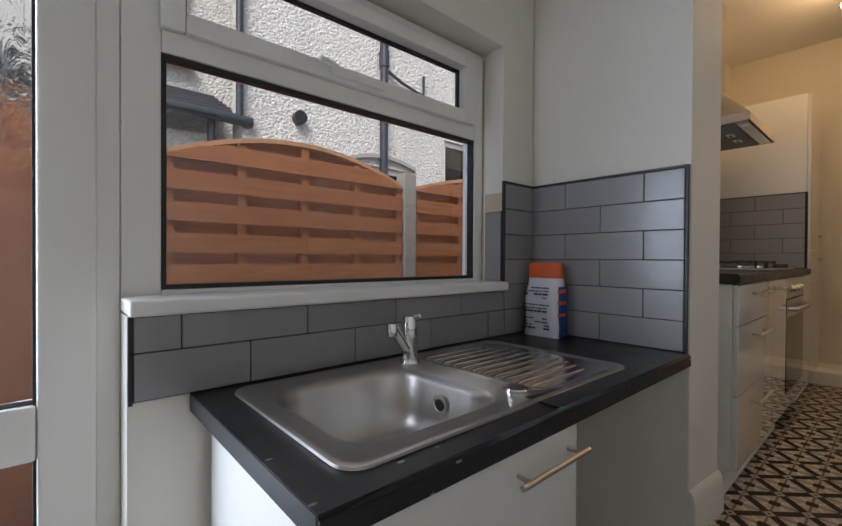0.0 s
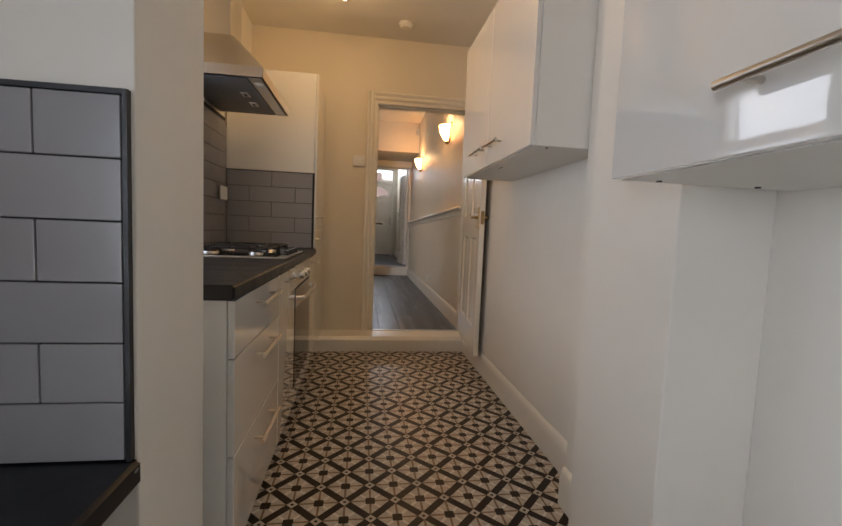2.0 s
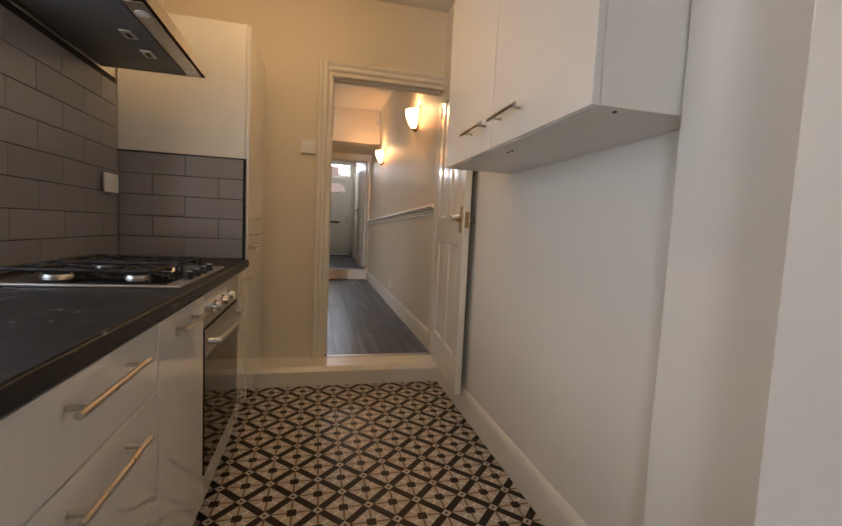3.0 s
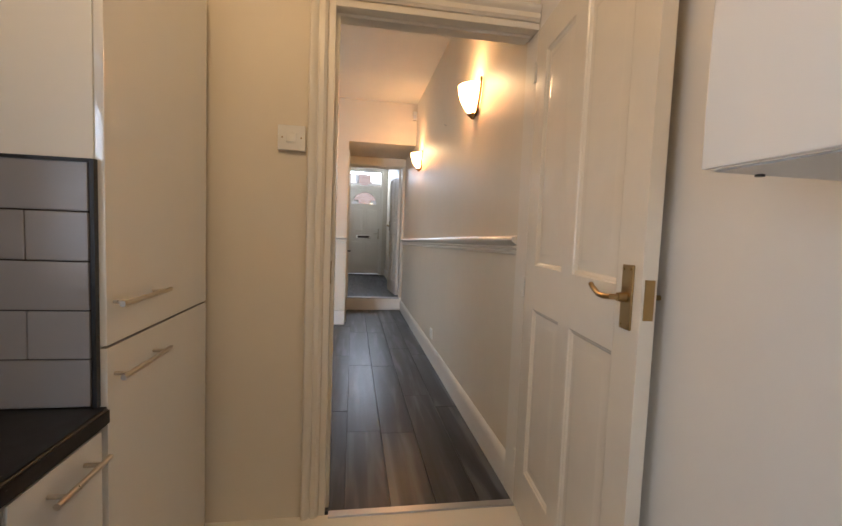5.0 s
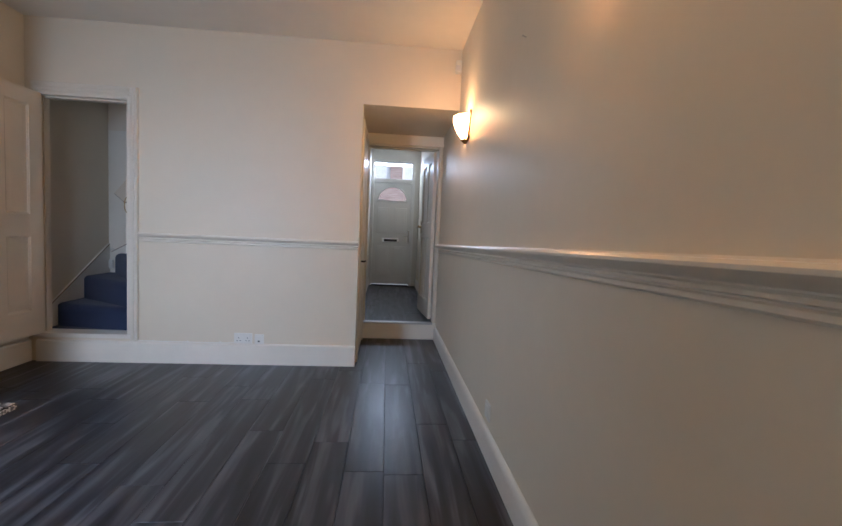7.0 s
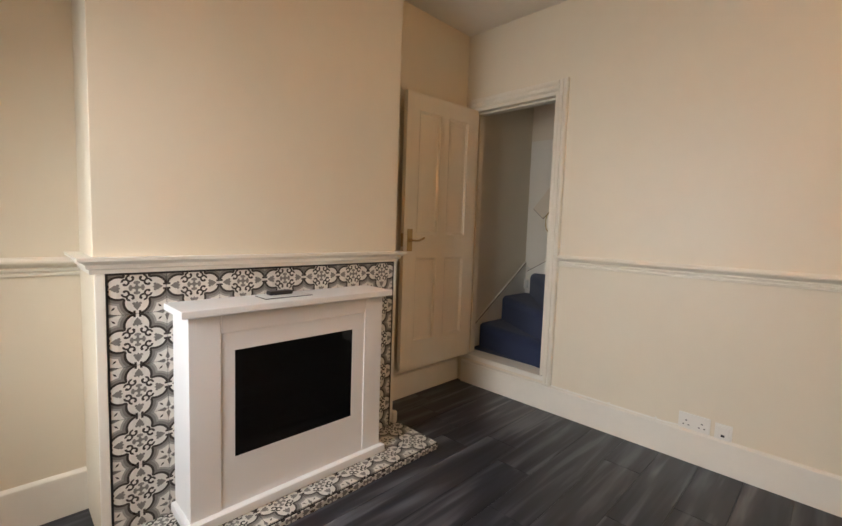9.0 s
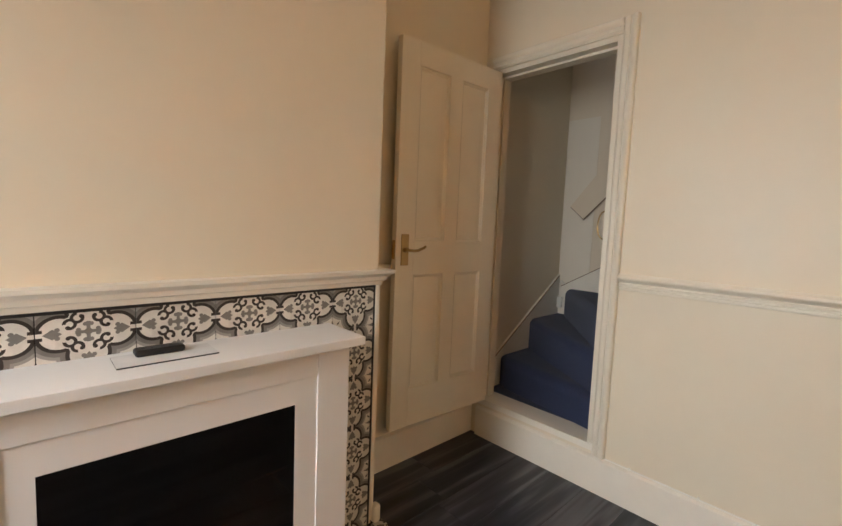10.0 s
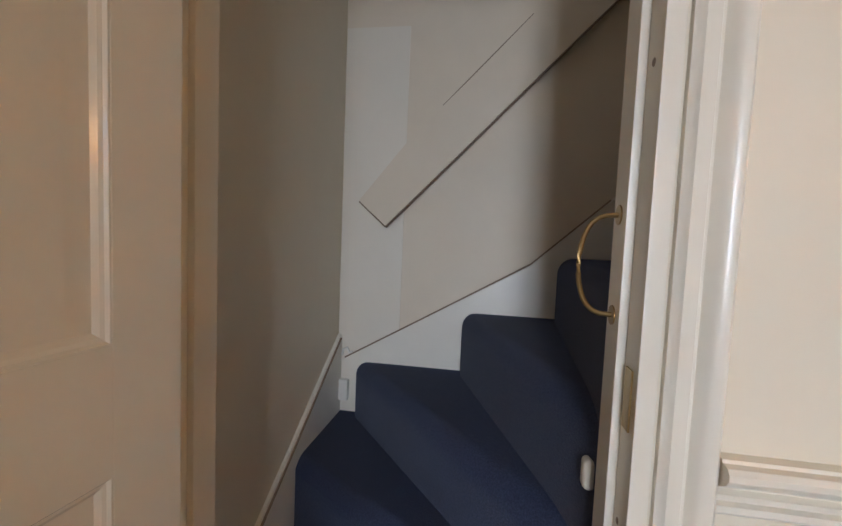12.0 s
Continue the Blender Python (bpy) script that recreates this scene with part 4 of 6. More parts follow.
FX = 0.640
B = ZG + 0.10
T = 1.115
unit("drawer_unit", "white high-gloss three-drawer kitchen base unit with bar handles", (0.07, 0.372, B, FX, 0.972, T), FX + 0.001, 1,
     [("drawer", 0.374, 0.970, 0.958, T - 0.004, 0.70, 1.070, 0.26), ("drawer", 0.374, 0.970, 0.690, 0.954, 0.70, 0.905, 0.26), ("drawer", 0.374, 0.970, B + 0.004, 0.686, 0.70, 0.63, 0.26)],
     "galley base units", plinth=(0.10, FX - 0.02, ZG, B))
unit("base_unit", "white high-gloss kitchen base unit with one door", (0.07, 0.974, B, FX, 1.376, T), FX + 0.001, 1,
     [("door", 0.976, 1.374, B + 0.004, T - 0.004, 1.17, 1.070, 0.20)], "galley base units", plinth=(0.10, FX - 0.02, ZG, B))
unit("narrow_unit", "narrow white high-gloss kitchen base unit beside the oven", (0.07, 1.982, B, FX, 2.232, T), FX + 0.001, 1,
     [("door", 1.984, 2.230, B + 0.004, T - 0.004, 2.12, 1.070, 0.16)], "galley base units", plinth=(0.10, FX - 0.02, ZG, B))
unit("tall_unit", "tall white high-gloss larder unit with two doors", (0.07, 2.250, B, FX, 2.862, 2.335), FX + 0.001, 1,
     [("door", 2.252, 2.860, 1.284, 2.333, 2.37, 1.375, 0.24), ("door", 2.252, 2.860, B + 0.004, 1.279, 2.37, 1.217, 0.24)], plinth=(0.10, FX - 0.02, ZG, B))
unit("wall_unit", "white high-gloss double wall cabinet with bar handles", (1.575, 0.683, 1.63, XG - 0.002, 1.716, 2.36), 1.574, -1,
     [("door", 0.685, 1.214, 1.631, 2.359, 1.08, 1.71, 0.19), ("door", 1.217, 1.714, 1.631, 2.359, 1.335, 1.715, 0.19)], "wall cabinets")
for y, x in ((0.70, 1.63), (0.70, 1.82), (1.20, 1.63), (1.23, 1.63), (1.70, 1.63)):
    part("screw_cap", cyl(bmesh.new(), (x, y + 0.01, 1.6275), (x, y + 0.01, 1.6302), 0.005, seg=10), BLACK, bpy.data.objects["wall_unit"])
unit("rear_wall_unit", "white high-gloss wall cabinet with two doors and bar handles", (1.442, -1.045, 1.42, 1.798, -0.045, 2.14), 1.441, -1,
     [("door", -0.544, -0.047, 1.421, 2.139, -0.385, 1.50, 0.17), ("door", -1.043, -0.547, 1.421, 2.139, -0.685, 1.50, 0.17)], "wall cabinets")
for y, x in ((-0.07, 1.50), (-0.07, 1.70), (-0.52, 1.50), (-0.57, 1.50), (-0.52, 1.70)):
    part("screw_cap", cyl(bmesh.new(), (x, y, 1.4175), (x, y, 1.4202), 0.005, seg=10), BLACK, bpy.data.objects["rear_wall_unit"])
unit("sink_unit", "white kitchen base unit under the sink", (0.03, -1.30, 0.10, 0.572, -0.70, 0.858), 0.573, 1,
     [("door", -1.298, -0.702, 0.105, 0.855, -0.83, 0.80, 0.24)], plinth=(0.08, 0.54, 0.0, 0.10), top=False)

# worktops
def worktop(name, label, x0, y0, x1, y1, z, cut=None):
    bm = bmesh.new()
    t = 0.040
    if cut:
        a, b, c, d = cut
        bx(bm, x0, y0, z - t, x1, b, z, 0.0)
        bx(bm, x0, d, z - t, x1, y1, z, 0.0)
        bx(bm, x0, b, z - t, a, d, z)
        bx(bm, c, b, z - t, x1, d, z)
        bmesh.ops.remove_doubles(bm, verts=bm.verts[:], dist=1e-5)
        es = [e for e in bm.edges if all(abs(v.co.x - x1) < 1e-4 and abs(v.co.z - z) < 1e-4 for v in e.verts)]
    else:
        bx(bm, x0, y0, z - t, x1, y1, z)
        es = [e for e in bm.edges if all(abs(v.co.x - x1) < 1e-4 and abs(v.co.z - z) < 1e-4 for v in e.verts) or all(abs(v.co.x - x1) < 1e-4 and abs(v.co.z - z + t) < 1e-4 for v in e.verts)]
    bmesh.ops.bevel(bm, geom=es, offset=0.006, segments=3, affect="EDGES")
    w = thing(name, ((x0 + x1) / 2, (y0 + y1) / 2, z - t), label, "worktop")
    part("slab", bm, WORKTOP, w)
    part("end_band", box(x0 + 0.004, y0 - 0.0012, z - t + 0.004, x1 - 0.008, y0, z - 0.002), BLACK, w, "black laminate end strip")
    return w


ZS = 0.900
worktop("sink_worktop", "black speckled laminate worktop holding the sink", 0.004, -1.338, 0.612, -0.004, ZS, (0.10, -1.240, 0.525, -0.795))
ZW = 1.157
worktop("galley_worktop", "black laminate worktop with the gas hob", 0.064, 0.345, 0.668, 2.244, ZW)

# ---- sink ----
s = thing("sink", (0.30, -0.8, ZS), "stainless steel sink with a single bowl and ribbed drainer", "sink")


def rr(x0, x1, y0, y1, r, z, n=6):
    out = []
    for cx, cy, a in ((x1 - r, y1 - r, 0), (x0 + r, y1 - r, 90), (x0 + r, y0 + r, 180), (x1 - r, y0 + r, 270)):
        out += [Vector((cx + r * math.cos(radians(a + 90 * i / n)), cy + r * math.sin(radians(a + 90 * i / n)), z)) for i in range(n + 1)]
    return out


def loft(bm, rings, close=True):
    vs = [[bm.verts.new(p) for p in r] for r in rings]
    n = len(vs[0])
    for a, b in zip(vs, vs[1:]):
        for i in range(n):
            bm.faces.new((a[i], a[(i + 1) % n], b[(i + 1) % n], b[i]))
    if close:
        bm.faces.new(vs[-1])
    return vs


bm = bmesh.new()
sx0, sx1, sy0, sy1 = 0.050, 0.556, -1.268, -0.338
bowl = (0.135, 0.485, -1.205, -0.835)
outer = [rr(sx0, sx1, sy0, sy1, 0.045, ZS + 0.001), rr(sx0 + 0.001, sx1 - 0.001, sy0 + 0.001, sy1 - 0.001, 0.045, ZS + 0.006), rr(sx0 + 0.012, sx1 - 0.012, sy0 + 0.012, sy1 - 0.012, 0.04, ZS + 0.007),
         rr(sx0 + 0.018, sx1 - 0.018, sy0 + 0.018, sy1 - 0.018, 0.04, ZS + 0.003)]
loft(bm, outer, False)
# deck between rim and bowl: a bridged ring
deck = outer[-1]
loft(bm, [deck, rr(bowl[0] - 0.02, bowl[1] + 0.02, bowl[2] - 0.02, bowl[3] + 0.02, 0.09, ZS + 0.004)], False)
loft(bm, [rr(bowl[0] - 0.02, bowl[1] + 0.02, bowl[2] - 0.02, bowl[3] + 0.02, 0.09, ZS + 0.004),
          rr(bowl[0], bowl[1], bowl[2], bowl[3], 0.085, ZS - 0.006),
          rr(bowl[0] + 0.004, bowl[1] - 0.004, bowl[2] + 0.004, bowl[3] - 0.004, 0.085, ZS - 0.018),
          rr(bowl[0] + 0.012, bowl[1] - 0.012, bowl[2] + 0.012, bowl[3] - 0.012, 0.082, ZS - 0.095),
          rr(bowl[0] + 0.017, bowl[1] - 0.017, bowl[2] + 0.017, bowl[3] - 0.017, 0.080, ZS - 0.118),
          rr(bowl[0] + 0.028, bowl[1] - 0.028, bowl[2] + 0.028, bowl[3] - 0.028, 0.076, ZS - 0.137),
          rr(bowl[0] + 0.046, bowl[1] - 0.046, bowl[2] + 0.046, bowl[3] - 0.046, 0.068, ZS - 0.150),
          rr(bowl[0] + 0.075, bowl[1] - 0.075, bowl[2] + 0.075, bowl[3] - 0.075, 0.055, ZS - 0.155)])
bmesh.ops.remove_doubles(bm, verts=bm.verts[:], dist=1e-5)
part("bowl", bm, SINKM, s, "satin stainless steel bowl and deck", 62)
# drainer tray with raised ribs
bm = bmesh.new()
loft(bm, [rr(0.080, 0.530, -0.742, -0.372, 0.06, ZS + 0.0042), rr(0.085, 0.525, -0.737, -0.377, 0.06, ZS + 0.0062), rr(0.092, 0.518, -0.730, -0.384, 0.055, ZS + 0.0046)])
part("drainer", bm, POLISH, s, "polished steel drainer tray", 62)
for i in range(11):
    x = 0.120 + i * 0.0368
    part("rib", tube(bmesh.new(), [(x, -0.722, ZS + 0.0035), (x, -0.714, ZS + 0.0062), (x, -0.55, ZS + 0.0062), (x, -0.415 - 0.07 * ((i - 5) / 5) ** 2, ZS + 0.0060), (x, -0.402 - 0.07 * ((i - 5) / 5) ** 2, ZS + 0.0035)], 0.0026, 10), POLISH, s, "", 70)
bm = cyl(bmesh.new(), (0.475, -0.77, ZS + 0.003), (0.475, -0.77, ZS + 0.009), 0.030, seg=24)
cyl(bm, (0.475, -0.77, ZS + 0.009), (0.475, -0.77, ZS + 0.011), 0.026, seg=24)
part("tap_hole_cover", bm, CHROME, s)
bm = cyl(bmesh.new(), (0.31, -0.8465, ZS - 0.055), (0.31, -0.852, ZS - 0.056), 0.024, seg=20)
ov = part("overflow", bm, CHROME, s, "chrome overflow ring")
part("overflow_hole", cyl(bmesh.new(), (0.31, -0.851, ZS - 0.056), (0.31, -0.854, ZS - 0.0565), 0.015, seg=16), BLACK, ov)
bm = cyl(bmesh.new(), (0.31, -1.02, ZS - 0.156), (0.31, -1.02, ZS - 0.151), 0.042, seg=24)
part("waste", bm, CHROME, s)
# tap
tp = thing("mixer_tap", (0.105, -0.785, ZS + 0.004), "chrome monobloc mixer tap with a short spout", "tap")
tx, ty = 0.112, -0.785
bm = cyl(bmesh.new(), (tx, ty, ZS + 0.004), (tx, ty, ZS + 0.012), 0.030, 0.028, seg=28)
cyl(bm, (tx, ty, ZS + 0.012), (tx, ty, ZS + 0.040), 0.0225, 0.0235, seg=28)
cyl(bm, (tx, ty, ZS + 0.040), (tx, ty, ZS + 0.100), 0.0235, 0.0225, seg=28)
part("body", bm, CHROME, tp)
bm = cyl(bmesh.new(), (tx, ty, ZS + 0.102), (tx, ty, ZS + 0.112), 0.0245, 0.0245, seg=28)
cyl(bm, (tx, ty, ZS + 0.112), (tx, ty, ZS + 0.138), 0.0235, 0.0200, seg=28)
tube(bm, [(tx + 0.012, ty, ZS + 0.132), (tx + 0.026, ty + 0.004, ZS + 0.140), (tx + 0.040, ty + 0.006, ZS + 0.142)], 0.0055)
part("lever", bm, CHROME, tp, "chrome lever cap")
bm = tube(bmesh.new(), [(tx, ty, ZS + 0.030), (tx + 0.010, ty - 0.026, ZS + 0.055), (tx + 0.018, ty - 0.050, ZS + 0.082), (tx + 0.026, ty - 0.074, ZS + 0.108), (tx + 0.029, ty - 0.084, ZS + 0.114)], 0.0135, 16)
part("spout", bm, CHROME, tp)
bm = cyl(bmesh.new(), (tx + 0.029, ty - 0.086, ZS + 0.128), (tx + 0.029, ty - 0.086, ZS + 0.104), 0.0165, 0.0165, seg=20)
cyl(bm, (tx + 0.029, ty - 0.086, ZS + 0.104), (tx + 0.029, ty - 0.086, ZS + 0.094), 0.0145, 0.0140, seg=20)
part("aerator", bm, CHROME, tp, "chrome spout head")

# ---- bag on the worktop ----
bg = thing("bag", (0.115, -0.075, ZS), "crumpled white, orange and blue printed bag standing on the worktop", "bag")


def bag_mesh(z0, z1, wx, dy, shrink=0.0, seed=3):
    bm = bmesh.new()
    rings = []
    for i in range(9):
        k = i / 8
        z = z0 + (z1 - z0) * k
        kk = (z - ZS) / 0.295
        f = 1 - 0.10 * kk
        g = 1 - 0.72 * max(0, kk - 0.55) / 0.45
        r = rr(-wx * f, wx * f, -dy * g, dy * g, min(0.022, dy * g * 0.9), z, 4)
        rings.append([p + Vector((0.115, -0.072, 0)) + Vector((noise.noise(p * 14 + Vector((seed, 0, 0))), noise.noise(p * 14 + Vector((0, seed, 5))), 0)) * 0.006 for p in r])
    loft(bm, rings)
    return bm


part("body", bag_mesh(ZS + 0.001, ZS + 0.232, 0.080, 0.042), BAG, bg)
part("top", bag_mesh(ZS + 0.232, ZS + 0.293, 0.081, 0.0425), BAG_O, bg, "orange printed bag top")
bm = bmesh.new()
bx(bm, 0.186, -0.100, ZS + 0.002, 0.1985, -0.046, ZS + 0.20, 0.004)
part("side_print", bm, BAG_B, bg, "dark blue printed side")
for z, dz in ((0.085, 0.012), (0.13, 0.014), (0.175, 0.016)):
    part("side_stripe", box(0.187, -0.104, ZS + z, 0.1995, -0.06, ZS + z + dz, bev=0.002), BAG_O, bg)
bm = bmesh.new()
random.seed(4)
for r in range(13):
    z = ZS + 0.030 + r * 0.0135
    x = 0.045
    while x < 0.15:
        wd = random.uniform(0.008, 0.03)
        if random.random() < (0.75 if r not in (4, 8) else 0.2):
            bx(bm, x, -0.1205 + 0.0, z, min(x + wd, 0.16), -0.1170, z + (0.004 if r % 5 else 0.007))
        x += wd + 0.006
tagged(part("print", bm, BAG_T, bg, "small dark print"), kind="stuff")

# ---- hob ----
h = thing("gas_hob", (0.42, 1.49, ZW), "stainless steel gas hob with four burners and black pan supports", "hob")
part("plate", box(0.165, 1.205, ZW + 0.0005, 0.640, 1.785, ZW + 0.009, bev=0.003), STEEL, h, "stainless steel hob plate")
part("glass_top", box(0.180, 1.220, ZW + 0.009, 0.600, 1.770, ZW + 0.012, bev=0.001), SCREEN, h)
for bxx, byy, r in ((0.27, 1.35, 0.036), (0.27, 1.63, 0.030), (0.48, 1.35, 0.030), (0.48, 1.63, 0.046)):
    bm = cyl(bmesh.new(), (bxx, byy, ZW + 0.011), (bxx, byy, ZW + 0.020), r * 1.15, r, seg=24)
    bn = part("burner", bm, ALU, h, "aluminium burner ring")
    part("burner_cap", cyl(bmesh.new(), (bxx, byy, ZW + 0.020), (bxx, byy, ZW + 0.026), r * 0.85, seg=24), IRON, bn)
for cyy in (1.35, 1.63):
    bm = bmesh.new()
    zt = ZW + 0.043
    for xx in (0.195, 0.555):
        tube(bm, [(xx, cyy - 0.115, ZW + 0.012), (xx, cyy - 0.115, zt), (xx, cyy + 0.115, zt), (xx, cyy + 0.115, ZW + 0.012)], 0.0055, 8)
    for xx in (0.27, 0.48):
        for dy in (-1, 1):
            tube(bm, [(xx, cyy + dy * 0.115, zt - 0.006), (xx, cyy + dy * 0.075, zt + 0.003), (xx, cyy + dy * 0.022, zt + 0.003)], 0.0055, 8)
        for dx in (-1, 1):
            tube(bm, [(xx + dx * 0.095, cyy, zt - 0.004), (xx + dx * 0.025, cyy, zt + 0.003)], 0.0055, 8)
    for dy in (-0.115, 0.115):
        tube(bm, [(0.195, cyy + dy, zt), (0.555, cyy + dy, zt)], 0.0055, 8)
    part("pan_support", bm, IRON, h, "black cast pan support")
for i in range(4):
    y = 1.36 + i * 0.085
    kb = part("knob", cyl(bmesh.new(), (0.618, y, ZW + 0.009), (0.618, y, ZW + 0.032), 0.016, 0.013, seg=18), BLACK, h, "hob control knob")
    part("knob_cap", cyl(bmesh.new(), (0.618, y, ZW + 0.032), (0.618, y, ZW + 0.034), 0.012, seg=18), CHROME, kb)

# ---- oven ----
o = thing("oven", (0.36, 1.68, 0.40), "built-in single oven with steel control panel and dark glass door", "oven")
part("body", box(0.10, 1.384, 0.48, FX, 1.974, 1.110, bev=0.002), BLACK, o)
cp = part("control_panel", box(FX, 1.382, 1.000, FX + 0.020, 1.976, 1.112, bev=0.003), STEEL, o, "brushed steel control panel")
for y in (1.50, 1.62, 1.74):
    bm = cyl(bmesh.new(), (FX + 0.020, y, 1.055), (FX + 0.026, y, 1.055), 0.025, seg=24)
    cyl(bm, (FX + 0.026, y, 1.055), (FX + 0.048, y, 1.055), 0.019, 0.017, seg=24)
    part("knob", bm, CHROME, cp, "chrome oven knob")
od = part("door", box(FX, 1.384, 0.490, FX + 0.022, 1.974, 0.994, bev=0.004), SCREEN, o, "dark glass oven door")
bm = tube(bmesh.new(), [(FX + 0.022, 1.43, 0.945), (FX + 0.055, 1.44, 0.945), (FX + 0.064, 1.56, 0.947), (FX + 0.066, 1.68, 0.948), (FX + 0.064, 1.80, 0.947), (FX + 0.055, 1.92, 0.945), (FX + 0.022, 1.93, 0.945)], 0.011, 12)
part("handle", bm, STEEL, od, "curved steel oven handle")
part("door_panel", box(FX + 0.022, 1.39, 0.90, FX + 0.024, 1.968, 0.992), STEEL, od)
part("filler", box(FX, 1.378, B, FX + 0.019, 1.980, 0.485, bev=0.002), GLOSS, o, "white gloss plinth panel")

# ---- extractor hood ----
h = thing("extractor_hood", (0.28, 1.72, 2.0), "stainless steel chimney extractor hood over the hob", "extractor hood")
hx0, hx1, hy0, hy1, hz = 0.075, 0.495, 1.375, 2.080, 2.000
bm = bmesh.new()
loft(bm, [rr(hx0, hx1, hy0, hy1, 0.004, hz, 2), rr(hx0, hx1, hy0, hy1, 0.004, hz + 0.048, 2), rr(hx0, 0.30, 1.60, 1.86, 0.004, hz + 0.27, 2)])
# hollow underside
part("canopy", bm, STEEL, h, "brushed steel canopy")
bm = box(hx0 + 0.02, hy0 + 0.02, hz - 0.004, hx1 - 0.075, hy1 - 0.02, hz + 0.002, bev=0.002)
un = part("filter", bm, HOODIN, h, "dark grey mesh filter")
part("front_strip", box(hx1 - 0.07, hy0 + 0.02, hz - 0.004, hx1 - 0.012, hy1 - 0.02, hz + 0.001, bev=0.002), STEEL, h)
for y in (1.62, 1.80):
    bm = box(hx1 - 0.17, y, hz - 0.008, hx1 - 0.13, y + 0.075, hz - 0.003, bev=0.002)
    lt = part("latch", bm, STEEL, un, "steel filter latch")
    part("latch_grip", box(hx1 - 0.158, y + 0.02, hz - 0.011, hx1 - 0.142, y + 0.055, hz - 0.007, bev=0.002), BLACK, lt)
for y in (1.47, 1.99):
    part("lamp_lens", cyl(bmesh.new(), (hx1 - 0.04, y, hz - 0.006), (hx1 - 0.04, y, hz - 0.003), 0.022, seg=20), PLASTIC, h)
part("flue", box(hx0, 1.63, hz + 0.265, 0.275, 1.83, ZC - 0.002, bev=0.003), STEEL, h, "square steel flue cover")

# small fittings on the walls
def rocker(name, label, at, axis, w=0.086, hgt=0.086, kind="switch", deep=0.009):
    """A moulded wall plate; axis: the way that it faces."""
    x, y, z = at
    u = thing(name, (x, y, z - hgt / 2), label, kind)
    ax = Vector(axis)
    side = Vector((0, 0, 1)).cross(ax)

    def slab(a, b, c, d, lo, hi, bev):
        p, q = Vector(at) + side * a + ax * lo, Vector(at) + side * b + ax * hi
        return box(min(p.x, q.x), min(p.y, q.y), z + c, max(p.x, q.x), max(p.y, q.y), z + d, bev=bev)

    part("plate", slab(-w / 2, w / 2, -hgt / 2, hgt / 2, 0, deep, 0.003), PLASTIC, u)
    return u, slab


u, slab = rocker("light_switch", "square white plastic light switch on the wall", (0.936, YK, 1.878), (0, -1, 0), 0.098, 0.090, deep=0.018)
part("rim", slab(-0.021, 0.021, -0.019, 0.019, 0.018, 0.0192, 0.0005), CARC, u)
part("rocker", slab(-0.018, 0.018, -0.016, 0.016, 0.0185, 0.023, 0.003), PLASTIC, u)
for a in (-0.0355, 0.0315):
    part("screw", slab(a, a + 0.005, -0.003, 0.003, 0.018, 0.0195, 0.001), BRASS, u)
u, slab = rocker("cooker_switch", "white plastic switch on the grey tiles", (0.092, 2.115, 1.50), (1, 0, 0), 0.13, 0.085)
part("rocker", slab(0.01, 0.045, -0.02, 0.02, 0.009, 0.012, 0.002), PLASTIC, u)
u, slab = rocker("double_socket", "white double socket above the skirting board", (0.165, YE, 0.64), (0, -1, 0), 0.146, 0.086, "socket")
for a in (-0.036, 0.036):
    part("rocker", slab(a - 0.007, a + 0.007, 0.012, 0.032, 0.009, 0.012, 0.002), PLASTIC, u)
    bm = slab(a - 0.004, a + 0.004, 0.000, 0.006, 0.0088, 0.0095, 0)
    part("pin_hole", bm, BLACK, u)
    part("pin_hole", slab(a - 0.016, a - 0.008, -0.022, -0.017, 0.0088, 0.0095, 0), BLACK, u)
    part("pin_hole", slab(a + 0.008, a + 0.016, -0.022, -0.017, 0.0088, 0.0095, 0), BLACK, u)
u, slab = rocker("phone_socket", "small white telephone socket", (0.295, YE, 0.635), (0, -1, 0), 0.075, 0.082, "socket")
part("cover", slab(-0.026, 0.026, -0.030, 0.030, 0.009, 0.018, 0.004), PLASTIC, u)
part("port", slab(-0.008, 0.008, -0.022, -0.010, 0.017, 0.0185, 0), BLACK, u)
cb = thing("skirting_cable", (-0.3, YE - 0.012, 0.598), "thin white cable along the top of the skirting board", "cable")
part("lead", tube(bmesh.new(), [(-0.690, YE - 0.006, 0.602), (-0.30, YE - 0.006, 0.599), (0.02, YE - 0.006, 0.598), (0.092, YE - 0.006, 0.604)], 0.0035, 8), CARC, cb)
for x in (-0.55, -0.28, -0.02):
    part("cable_clip", box(x - 0.004, YE - 0.011, 0.596, x + 0.004, YE, 0.608, bev=0.001), PLASTIC, cb)
hk = thing("picture_hook", (XR - 0.004, 4.70, 2.425), "small bare steel picture nail in the wall", "hook")
part("nail", cyl(bmesh.new(), (XR + 0.002, 4.70, 2.430), (XR - 0.016, 4.70, 2.436), 0.0028, seg=8), NICKEL, hk)
part("nail_head", cyl(bmesh.new(), (XR - 0.016, 4.70, 2.436), (XR - 0.018, 4.70, 2.4366), 0.005, seg=10), NICKEL, hk)
u, slab = rocker("wall_socket", "white plastic socket above the skirting board", (XR, 4.98, 0.655), (-1, 0, 0), 0.09, 0.09, "socket")
part("cover", slab(-0.03, 0.03, -0.03, 0.03, 0.009, 0.014, 0.003), PLASTIC, u)
